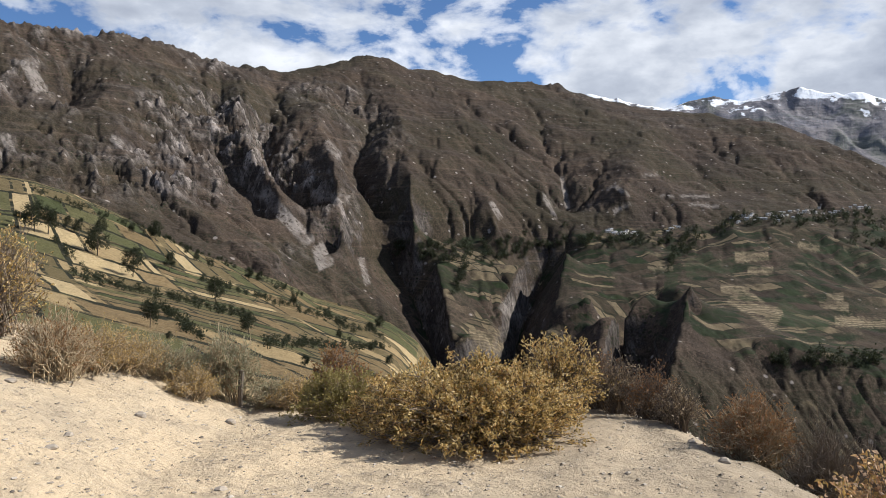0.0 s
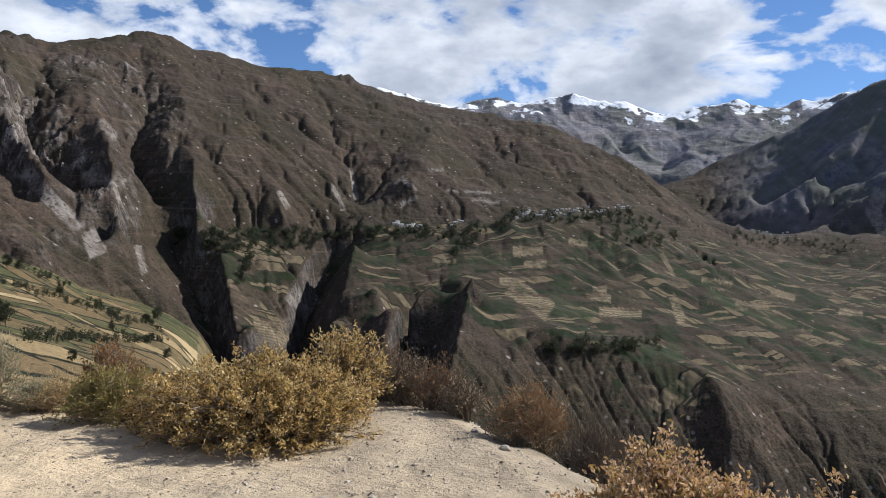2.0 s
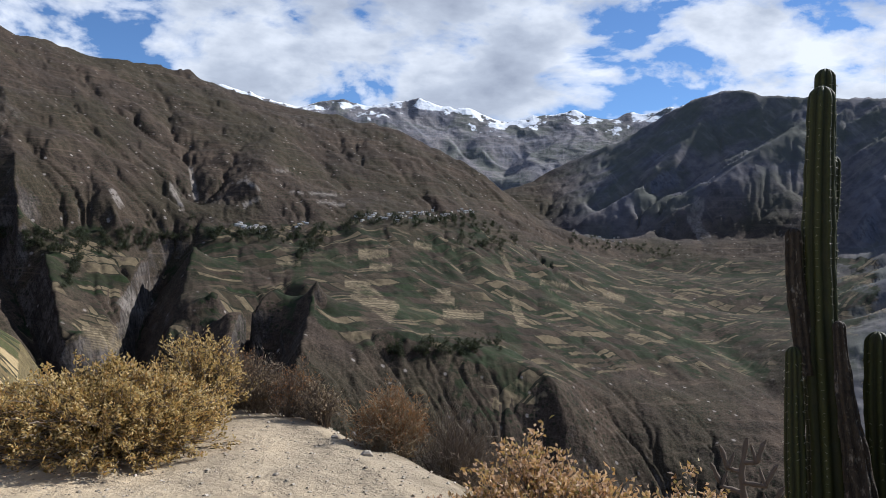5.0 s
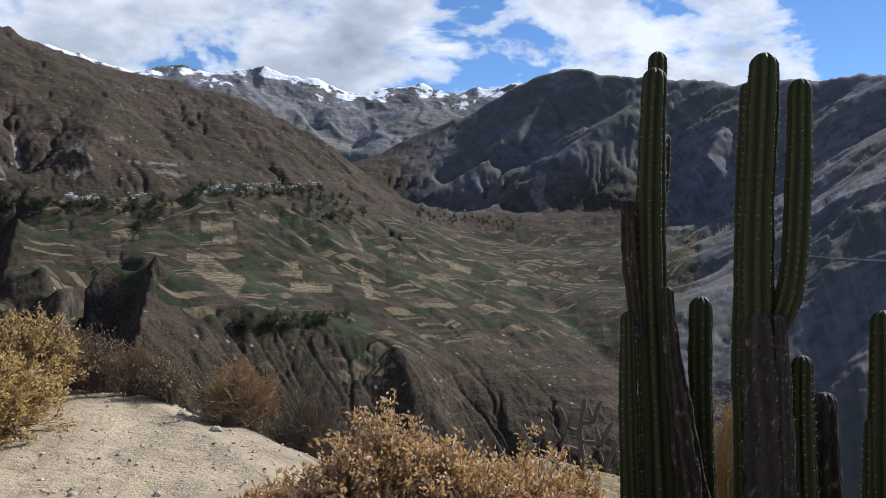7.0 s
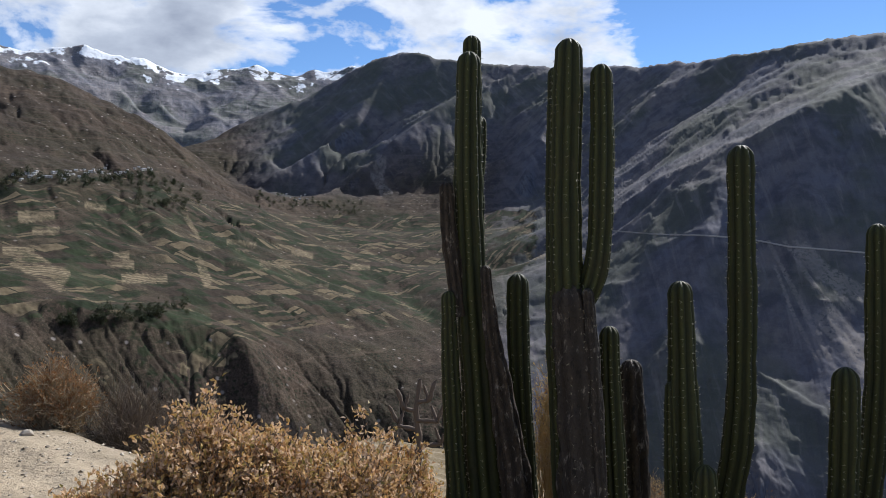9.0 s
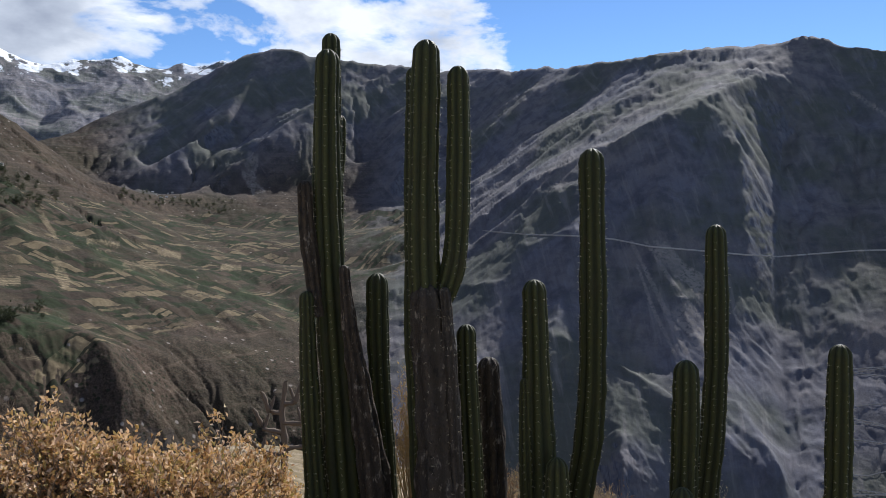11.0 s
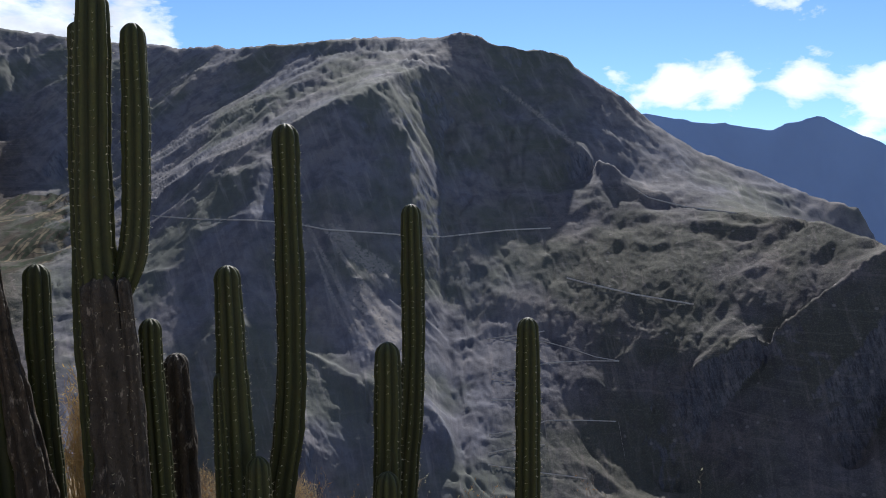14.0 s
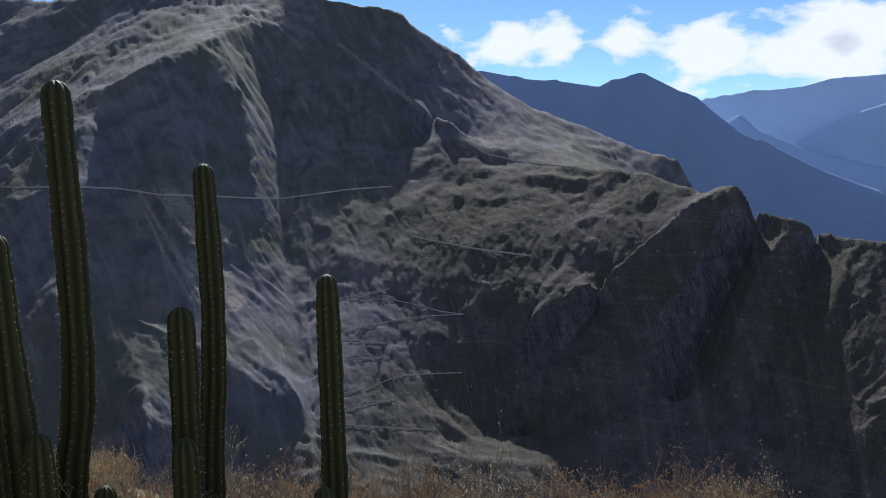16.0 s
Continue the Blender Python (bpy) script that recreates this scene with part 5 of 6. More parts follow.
# ---- plants ----
def tubes(paths, sides=3):
    """Tapered tubes as one mesh; each path is a list of (point, radius)."""
    verts, faces = [], []
    for path in paths:
        first = len(verts)
        for i, (p, r) in enumerate(path):
            q = path[min(i + 1, len(path) - 1)][0] - path[max(i - 1, 0)][0]
            q = q.normalized() if q.length > 0 else Vector((0, 0, 1))
            u = q.orthogonal().normalized()
            w = q.cross(u)
            for k in range(sides):
                a = 2 * math.pi * k / sides
                verts.append(p + r * (math.cos(a) * u + math.sin(a) * w))
        for i in range(len(path) - 1):
            for k in range(sides):
                a, b = first + i * sides + k, first + i * sides + (k + 1) % sides
                faces.append((a, b, b + sides, a + sides))
    return verts, faces


def leaf_cloud(rng, places, ways, length, width):
    """Many small leaves, each a bent blade of two triangles pairs on its stalk."""
    n = len(places)
    side = np.cross(ways, rng.normal(size=(n, 3)))
    side /= np.linalg.norm(side, axis=1)[:, None] + 1e-9
    up = np.cross(side, ways)
    ln = (length * rng.uniform(0.6, 1.3, n))[:, None]
    wd = (width * rng.uniform(0.7, 1.2, n))[:, None]
    tip = places + ways * ln - up * ln * 0.2
    mid = places + ways * ln * 0.5 + up * ln * 0.08
    v = np.stack([places, mid + side * wd * 0.5, tip, mid - side * wd * 0.5], axis=1).reshape(-1, 3)
    f = np.arange(4 * n).reshape(n, 4)
    return v, f


def shrub(name, label, x, y, size, seed, twig_mat, leaf_mat, twigs=60, leaves=3000, leaf=(0.03, 0.014), z=None, fill=0.55, lean=(0, 0), lumps=0.35, twig_r=0.006, upright=0.0, group="shrubs on the path's edge", category="shrub"):
    """A rounded shrub: many bent twigs that fork, with leaves on the outer part."""
    rng = np.random.default_rng(seed)
    base_z = float(ground_z(x, y)) if z is None else z
    root = thing(name, (x, y, base_z - 0.03), label, category, group)
    rx, ry, h = size
    paths, places, ways = [], [], []
    for i in range(twigs):
        a = rng.uniform(0, 2 * math.pi)
        e = math.asin(min(1.0, rng.uniform(0.02, 1.0) ** (0.75 - 0.5 * upright)))
        lump = 1 + lumps * (noise.noise(Vector((2.2 * math.cos(a) * math.cos(e), 2.2 * math.sin(a) * math.cos(e), 2.2 * math.sin(e) + seed))))
        tip = Vector((rx * math.cos(a) * math.cos(e) + lean[0] * math.sin(e), ry * math.sin(a) * math.cos(e) + lean[1] * math.sin(e), h * math.sin(e) + 0.05)) * lump * rng.uniform(0.82, 1.05)
        start = Vector((rx * 0.22 * rng.normal(), ry * 0.22 * rng.normal(), 0))
        bow = Vector(rng.normal(size=3)) * 0.07 * h + Vector((0, 0, 0.12 * h))
        path = []
        for k in range(6):
            t = k / 5
            path.append((start.lerp(tip, t) + bow * math.sin(math.pi * t) + Vector(rng.normal(size=3)) * 0.012, twig_r * (1.3 - t)))
        paths.append(path)
        for fork in range(4):
            t0 = rng.uniform(0.35, 0.95)
            p0 = start.lerp(tip, t0) + bow * math.sin(math.pi * t0)
            w = (tip - start).normalized() + Vector(rng.normal(size=3)) * 0.55 + Vector((0, 0, 0.25))
            p2 = p0 + w.normalized() * rng.uniform(0.10, 0.26) * h
            p1 = p0.lerp(p2, 0.5) + Vector(rng.normal(size=3)) * 0.015
            paths.append([(p0, twig_r * 0.6), (p1, twig_r * 0.5), (p2, twig_r * 0.25)])
            count = int(leaves / twigs / 4)
            for _ in range(count):
                k = rng.uniform(0.0, 1.0) ** 0.6 * 1.05
                places.append(p0.lerp(p2, k) + Vector(rng.normal(size=3)) * 0.028 * fill)
                ways.append(w.normalized() + Vector(rng.normal(size=3)) * 0.8)
    v, f = tubes(paths)
    v = [(p[0], p[1], max(p[2], 0.0)) for p in v]
    tagged(mesh_object("branchwork", v, f, twig_mat, root), kind="stuff")
    if places:
        ways = np.array([tuple(w) for w in ways])
        ways /= np.linalg.norm(ways, axis=1)[:, None]
        pl = np.array([tuple(p) for p in places])
        pl[:, 2] = np.maximum(pl[:, 2], 0.02)
        v, f = leaf_cloud(rng, pl, ways, *leaf)
        tagged(mesh_object("foliage", v.tolist(), f.tolist(), leaf_mat, root), kind="stuff")
    return root


M_TWIG = plant_material("grey_twig", ((0.16, 0.125, 0.09), (0.24, 0.19, 0.14), (0.11, 0.08, 0.055)), 0.8)
M_DRY = plant_material("dry_twig", ((0.33, 0.25, 0.15), (0.42, 0.34, 0.22), (0.25, 0.17, 0.095)), 0.8)
# the darkest tone imitates shaded gaps between the leaves
M_OLIVE = plant_material("olive_yellow_leaf", ((0.38, 0.25, 0.075), (0.64, 0.46, 0.16), (0.82, 0.65, 0.35), (0.42, 0.30, 0.09), (0.54, 0.32, 0.12), (0.74, 0.57, 0.26), (0.13, 0.09, 0.03), (0.22, 0.155, 0.055)), 0.5, thin=True)
M_ORANGE = plant_material("orange_brown_leaf", ((0.62, 0.38, 0.16), (0.74, 0.54, 0.36), (0.42, 0.28, 0.08), (0.70, 0.46, 0.24), (0.26, 0.22, 0.06), (0.56, 0.32, 0.12), (0.78, 0.60, 0.44), (0.30, 0.16, 0.06)), 0.55, thin=True)
M_YELLOW = plant_material("yellow_leaf", ((0.30, 0.24, 0.08), (0.38, 0.31, 0.12), (0.24, 0.21, 0.07)), 0.55, thin=True)
M_SAGE = plant_material("sage_leaf", ((0.28, 0.27, 0.17), (0.36, 0.34, 0.22), (0.22, 0.22, 0.12)), 0.6, thin=True)
M_RUST = plant_material("rust_leaf", ((0.26, 0.12, 0.045), (0.32, 0.18, 0.08), (0.20, 0.12, 0.06)), 0.6, thin=True)
M_STRAW = plant_material("straw", ((0.50, 0.36, 0.15), (0.42, 0.28, 0.10), (0.55, 0.42, 0.2)), 0.6, thin=True)


def polar(b, r):
    return r * math.sin(radians(b)), r * math.cos(radians(b))

# ---- cactus stand ----
def skin_material(name, flank, rib, scar, woody=0.0):
    m, nt, b = material(name, 0.62, 0.2)
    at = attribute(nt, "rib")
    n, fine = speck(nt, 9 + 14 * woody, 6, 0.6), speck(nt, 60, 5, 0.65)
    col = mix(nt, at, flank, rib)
    col = mix(nt, ramp(nt, n.outputs[0], (0.5, 0.0), (0.72, 0.55)), col, scar)
    col = mix(nt, ramp(nt, fine.outputs[0], (0.4, 0.0), (0.75, 0.4)), col, tuple(q * 0.45 for q in flank))
    if woody:
        fleck = speck(nt, 34, 4, 0.7, stretch=(1, 1, 0.45))
        col = mix(nt, ramp(nt, fleck.outputs[0], (0.58, 0.0), (0.68, 0.85)), col, (0.20, 0.17, 0.135))
        col = mix(nt, ramp(nt, fleck.outputs[0], (0.34, 0.9), (0.44, 0.0)), col, (0.012, 0.010, 0.008))
    nt.links.new(col, b.inputs["Base Color"])
    relief(nt, b, calc(nt, "ADD", fine.outputs[0], calc(nt, "MULTIPLY", n.outputs[0], 1.5)), 0.5 + woody, 0.006 + 0.012 * woody)
    return m


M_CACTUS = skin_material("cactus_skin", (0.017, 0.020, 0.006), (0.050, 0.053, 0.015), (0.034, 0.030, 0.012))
M_BARK = skin_material("cactus_bark", (0.030, 0.024, 0.018), (0.056, 0.045, 0.034), (0.020, 0.016, 0.012), 0.5)
M_DEAD = skin_material("dead_cactus", (0.026, 0.020, 0.014), (0.062, 0.046, 0.031), (0.014, 0.011, 0.009), 0.5)
M_SPINE = plant_material("cactus_spine", ((0.34, 0.31, 0.22), (0.50, 0.46, 0.34), (0.20, 0.17, 0.11)), 0.5, thin=True)


def cactus_stem(nodes, kind, seed, to_ground):
    """A ribbed column along its nodes, from the ground to a round tip; returns skin and spines."""
    rng = np.random.default_rng(seed)
    pts = [Vector(n[:3]) for n in nodes][::-1]
    rad = [n[3] for n in nodes][::-1]
    if to_ground:
        d = (pts[1] - pts[0]).normalized() if len(pts) > 1 else Vector((0, 0, 1))
        p = pts[0]
        for _ in range(40):
            if p.z < float(ground_z(p.x, p.y)) - 0.12:
                break
            p = p - Vector((d.x * 0.5, d.y * 0.5, 1.0)) * 0.08
        if (p - pts[0]).length > 0.05:
            pts.insert(0, p)
            rad.insert(0, rad[0] * 1.05)
    # even steps along a smooth curve
    cum = [0.0]
    for a, b in zip(pts, pts[1:]):
        cum.append(cum[-1] + (b - a).length)
    total = cum[-1]
    tip_r = rad[-1]
    n = max(14, int(total / 0.035))
    ss = np.concatenate([np.linspace(0, total - tip_r * 1.1, n), total - tip_r * 1.1 * (1 - np.array([0.3, 0.55, 0.75, 0.89, 0.97, 1.0]))])
    arr = np.array([tuple(p) for p in pts])

    def curve(s):
        q = np.stack([np.interp(s, cum, arr[:, k]) for k in range(3)], axis=-1)
        return q
    ease = np.clip(np.minimum(ss, total - ss) / 0.06, 0, 1)
    c = sum(curve(ss + o * ease) for o in (-0.06, -0.03, 0, 0.03, 0.06)) / 5
    c[-1], c[0] = arr[-1], arr[0]
    rr = np.interp(ss, cum, rad)
    capped = np.clip((total - ss) / (tip_r * 1.1), 0, 1)
    rr = rr * np.sqrt(np.clip(1 - (1 - capped) ** 2, 0.004, 1))
    rr = rr * (1 + 0.035 * np.sin(ss * 9 + seed) + 0.02 * np.sin(ss * 23 + 2 * seed))
    ribs, per = (8, 6) if kind != "dead" else (7, 6)
    around = ribs * per
    ang = np.linspace(0, 2 * math.pi, around, endpoint=False) + rng.uniform(0, 1)
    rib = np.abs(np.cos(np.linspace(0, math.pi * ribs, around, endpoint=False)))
    depth = {"green": 0.27, "woody": 0.10, "dead": 0.22}[kind]
    prof = 1 - depth * (1 - rib ** 0.8)
    verts, ribv = [], []
    for i in range(len(ss)):
        lo, hi = c[max(i - 1, 0)], c[min(i + 1, len(ss) - 1)]
        ax = Vector(hi - lo)
        ax = ax.normalized() if ax.length > 1e-6 else Vector((0, 0, 1))
        u = Vector((1, 0, 0)) - ax * ax.x
        u.normalize()
        w = ax.cross(u)
        for k in range(around):
            q = prof[k]
            if kind != "green":
                q *= 1 + ((0.22 if kind == "dead" else 0.16) * noise.noise(Vector((3 * math.cos(ang[k]), 3 * math.sin(ang[k]) + seed, ss[i] * 9))) + 0.10 * noise.noise(Vector((8 * math.cos(ang[k]), 8 * math.sin(ang[k]) + seed, ss[i] * 30))))
            else:
                q *= 1 + 0.03 * rib[k] * math.sin(ss[i] * 130 + (k // per) * 1.9)
            verts.append(Vector(c[i]) + float(rr[i] * q) * (math.cos(ang[k]) * u + math.sin(ang[k]) * w))
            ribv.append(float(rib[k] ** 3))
    faces = []
    for i in range(len(ss) - 1):
        for k in range(around):
            a, b = i * around + k, i * around + (k + 1) % around
            faces.append((a, b, b + around, a + around))
    faces.append(tuple(range((len(ss) - 1) * around, len(ss) * around)))
    # spines stand in bunches along the rib edges
    sv, sf = [], []
    step = max(1, int(round(0.03 / (total / n))))
    for i in range(2, len(ss) - 7, step):
        if kind == "dead":
            break
        for k in range(0, around, per):
            if rng.uniform() < (0.6 if kind == "woody" else 0.3):
                continue
            p = verts[i * around + k]
            out = (p - Vector(c[i]))
            out = out.normalized() if out.length > 1e-6 else Vector((0, 0, 1))
            if i > len(ss) - 5:
                out = (out + Vector((0, 0, 0.5))).normalized()
            for _ in range(7):
                way = (out + Vector(rng.normal(size=3)) * 0.65).normalized()
                ln = rng.uniform(0.007, 0.019) * (0.5 if i > len(ss) - 6 else 1)
                sd = way.orthogonal().normalized() * 0.0008
                f = len(sv)
                sv += [p - sd, p + sd, p + way * ln]
                sf.append((f, f + 1, f + 2))
            f, t1, t2 = len(sv), out.orthogonal().normalized() * 0.0011, None
            t2 = out.cross(t1)
            q = p + out * 0.0015
            sv += [q + t1, q + t2, q - t1, q - t2, q + out * 0.003]
            sf += [(f, f + 1, f + 4), (f + 1, f + 2, f + 4), (f + 2, f + 3, f + 4), (f + 3, f, f + 4)]
    return verts, faces, ribv, sv, sf


CACTUS_LABELS = ["tall green columnar cactus with dead brown stub and scarred base", "short green ribbed columnar cactus with pale spines", "tall green columnar cactus with upturned arm and woody trunk",
                 "short dark green ribbed columnar cactus", "dead blackened cactus stump with broken top", "dark green columnar cactus with side shoot", "tall slender green columnar cactus bent at its base",
                 "slender dark green columnar cactus on the slope", "short stout ribbed columnar cactus", "dark green columnar cactus above the canyon", "young cactus shoot with pale spines", "young cactus shoot with pale spines", "small cactus tip in dry brush", "small cactus tip in dry brush"]
for gi, (stems, label) in enumerate(zip(CACTI, CACTUS_LABELS)):
    low = min((n for _, s in stems for n in s), key=lambda n: n[2])
    root = thing("columnar_cactus", (low[0], low[1], float(ground_z(low[0], low[1]))), label, "cactus", "cactus stand")
    for si, (kind, nodes) in enumerate(stems):
        hang = gi == 2 and si in (0, 3) or gi == 0 and si in (2, 3)
        v, f, rv, sv, sf = cactus_stem(nodes, kind, 100 * gi + si, not hang)
        back = Matrix.Translation(root.location).inverted()
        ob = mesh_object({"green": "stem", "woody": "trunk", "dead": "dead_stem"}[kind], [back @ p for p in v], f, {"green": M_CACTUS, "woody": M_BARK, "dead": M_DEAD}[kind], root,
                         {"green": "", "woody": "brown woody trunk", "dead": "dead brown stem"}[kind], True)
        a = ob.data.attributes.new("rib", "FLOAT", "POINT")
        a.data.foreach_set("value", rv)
        if sv:
            tagged(mesh_object("spine_cover", [back @ p for p in sv], sf, M_SPINE, ob, "pale cream spines"), kind="stuff")

# ---- shrubs round the path ----
def at_shrub(name, label, b, r, *args, **kw):
    x, y = polar(b, r)
    return shrub(name, label, x, y, *args, **kw)


at_shrub("bush", "rounded olive-yellow leafy bush beside the dirt path", 2.0, 7.2, (1.08, 0.9, 0.66), 1, M_TWIG, M_OLIVE, 600, 52000, (0.034, 0.017), category="bush", lumps=0.22, z=float(ground_z(*polar(2.0, 7.2))) - 0.07)
at_shrub("bush", "open yellow-brown bush behind the rounded bush", 7.6, 8.2, (0.5, 0.45, 0.70), 2, M_TWIG, M_OLIVE, 150, 5200, (0.038, 0.019), category="bush", upright=0.5)
at_shrub("bush", "low yellow-green leafy bush by the path", -7.2, 7.9, (0.46, 0.38, 0.42), 3, M_DRY, M_YELLOW, 150, 6500, (0.036, 0.017), category="bush")
at_shrub("bush", "small rust-brown bush behind yellow bushes", -6.8, 9.2, (0.40, 0.36, 0.58), 4, M_TWIG, M_RUST, 110, 3800, (0.035, 0.016), category="bush")
at_shrub("bush", "pale sage-green rounded bush by the fence posts", -14.4, 8.95, (0.36, 0.34, 0.62), 5, M_DRY, M_SAGE, 210, 5500, (0.04, 0.010), category="bush", upright=0.4)
for b, r, sx, h, seed in ((-20.3, 8.7, 0.42, 0.55, 6), (-18.2, 8.9, 0.42, 0.52, 7), (-22.6, 8.4, 0.46, 0.60, 8), (-11.6, 8.8, 0.34, 0.42, 9), (-9.8, 8.6, 0.34, 0.45, 10), (-16.6, 8.5, 0.3, 0.4, 34)):
    at_shrub("dry_shrub", "straw-coloured dry shrub on the bank", b, r, (sx, sx * 0.9, h * 0.66), seed, M_DRY, M_SAGE if seed % 2 else M_STRAW, 150, 2400, (0.03, 0.009), upright=0.2, twig_r=0.005, lumps=0.5)
at_shrub("dry_shrub", "brown dry shrub on the earth bank", -25.0, 8.0, (0.42, 0.4, 0.52), 11, M_DRY, M_RUST, 260, 2600, (0.03, 0.010), upright=0.2)
at_shrub("dry_shrub", "tall dark twiggy shrub with yellow leaves", -28.6, 8.9, (0.55, 0.5, 1.0), 12, M_TWIG, M_OLIVE, 230, 5000, (0.036, 0.016), upright=0.3)
for b, r, sx, h, seed, mat in ((10.2, 8.9, 0.35, 0.62, 13, M_RUST), (12.0, 8.6, 0.3, 0.55, 14, M_DRY), (14.0, 8.2, 0.3, 0.45, 15, M_RUST), (15.6, 7.9, 0.24, 0.36, 16, M_DRY)):
    at_shrub("dry_shrub", "small brown dry shrub on the drop's edge", b, r, (sx, sx * 0.9, h), seed, M_TWIG, mat, 150, 1600, (0.03, 0.010), upright=0.4, twig_r=0.004)
at_shrub("bush", "orange-brown dry bush on the path's rim", 20.2, 7.2, (0.36, 0.33, 0.52), 17, M_DRY, M_RUST, 200, 4600, (0.032, 0.010), category="bush", upright=0.3)
for b, r, sx, h, seed in ((24.4, 7.1, 0.45, 0.62, 18), (28.3, 7.9, 0.7, 0.95, 19)):
    at_shrub("bare_shrub", "grey leafless twiggy shrub below the rim", b, r, (sx, sx * 0.8, h), seed, M_TWIG, M_DRY, 260, 0, upright=0.3, twig_r=0.0035)
for b, r, sx, h, seed in ((28.6, 4.15, 0.42, 0.60, 20), (33.5, 4.05, 0.42, 0.56, 21), (38.2, 4.15, 0.42, 0.58, 22), (41.4, 4.5, 0.32, 0.50, 35), (23.9, 4.05, 0.32, 0.36, 33), (20.3, 4.25, 0.18, 0.2, 36)):
    at_shrub("bush", "near orange and green leafy bush in dry flower", b, r, (sx, sx * 0.9, h), seed, M_TWIG, M_ORANGE, 190, 8500, (0.029, 0.018), category="bush", upright=0.45, lumps=0.42, twig_r=0.004)
for k, (b, r, h, seed) in enumerate(((47.5, 5.6, 0.75, 23), (53.0, 6.3, 1.25, 24), (54.4, 6.5, 1.15, 25), (50.0, 6.3, 0.6, 26))):
    at_shrub("dry_grass_tuft", "tall golden dry grass tuft behind the cacti", b, r, (0.2, 0.18, h), seed, M_STRAW, M_STRAW, 170, 2600, (0.03, 0.008), upright=1.0, lumps=0.15, twig_r=0.003, group="dry grass tufts", category="grass")
for k in range(14):
    at_shrub("dry_shrub", "low pale brown thorny brush on the slope", 55.5 + 0.75 * k, 6.6 + 1.5 * ((k * 7) % 4) / 2, (0.36, 0.32, 0.42), 160 + k, M_DRY if k % 2 else M_TWIG, M_STRAW, 190, 1200, (0.022, 0.008), upright=0.3, twig_r=0.003)
for k in range(44):
    b = 58 + 1.2 * k
    r = (4.7 if k % 2 else 5.9) + 0.4 * math.sin(k * 2.3)
    at_shrub("dry_shrub", "low pale brown thorny brush on the slope", b, r, (0.36, 0.32, 0.46 + 0.1 * math.sin(k * 1.7)), 60 + k, M_DRY if k % 4 == 0 else M_TWIG, M_RUST if k % 3 else M_SAGE, 110, 900, (0.02, 0.009), upright=0.1, twig_r=0.003, lumps=0.6)

# ---- trees on the terraced hill ----
M_BARKED = plant_material("tree_bark", ((0.10, 0.08, 0.06), (0.14, 0.11, 0.08)), 0.9, 4)
M_LEAFY = plant_material("dark_tree_leaf", ((0.026, 0.034, 0.017), (0.04, 0.048, 0.022), (0.06, 0.064, 0.03), (0.032, 0.038, 0.02)), 0.6, 2, True)


def tree_parts(seed, height, wide):
    """Trunk with limbs, and a crown of leaf sprays in uneven clumps."""
    rng = np.random.default_rng(seed)
    paths = [[(Vector((0, 0, -0.5)), 0.055 * height * 0.5), (Vector((0.03, 0.02, 0.5)) * height, 0.012 * height), (Vector((0.02, -0.03, 0.92)) * height, 0.004 * height)]]
    places, ways = [], []
    for _ in range(22):
        a, t = rng.uniform(0, 2 * math.pi), rng.uniform(0.22, 0.95)
        out = wide * height * (0.25 + 0.75 * math.sin(math.pi * min(1, t * 1.05)) ** 0.7) * rng.uniform(0.55, 1.1)
        p0 = Vector((0.02, 0, t * 0.85)) * height
        p2 = Vector((math.cos(a) * out, math.sin(a) * out, min(1.0, t + 0.1) * height))
        paths.append([(p0, 0.008 * height), (p0.lerp(p2, 0.5) + Vector((0, 0, 0.02 * height)), 0.005 * height), (p2, 0.002 * height)])
        for _ in range(80):
            q = p2 + Vector(rng.normal(size=3)) * 0.075 * height * Vector((1, 1, 0.8)).length / 1.6
            places.append(tuple(q))
            w = rng.normal(size=3)
            ways.append(w / np.linalg.norm(w))
    v, f = tubes(paths, 4)
    lv, lf = leaf_cloud(rng, np.array(places), np.array(ways), 0.065 * height, 0.035 * height)
    return v, f, lv.tolist(), lf.tolist()


def tree(seed, height, wide, place, label):
    v, f, lv, lf = tree_parts(seed, height, wide)
    root = thing("tree", place, label, "tree", "trees on the terraced hill")
    mesh_object("trunk", v, f, M_BARKED, root)
    tagged(mesh_object("crown", lv, lf, M_LEAFY, root), kind="stuff")
    return root


kinds = []
for i, (b, e, h) in enumerate(HILL_TREES):
    p = spot("terraced_hill", b, e)
    p.z -= 0.2
    h = h * math.hypot(p.x, p.y) / 300
    if i < 6:
        kinds.append((tree(200 + i, h, 0.26 if i % 2 else 0.34, p, "dark green tree on a terraced field"), h))
    else:
        src, h0 = kinds[i % 6]
        k = h / h0
        ob = copy_thing(src, Matrix.Translation(p) @ pose(0, 0, 0, 0, 0, 57 * i))
        ob.scale = (k, k, k)

# hedges and bushes along the field edges, and the woods round the village
rng = np.random.default_rng(9)


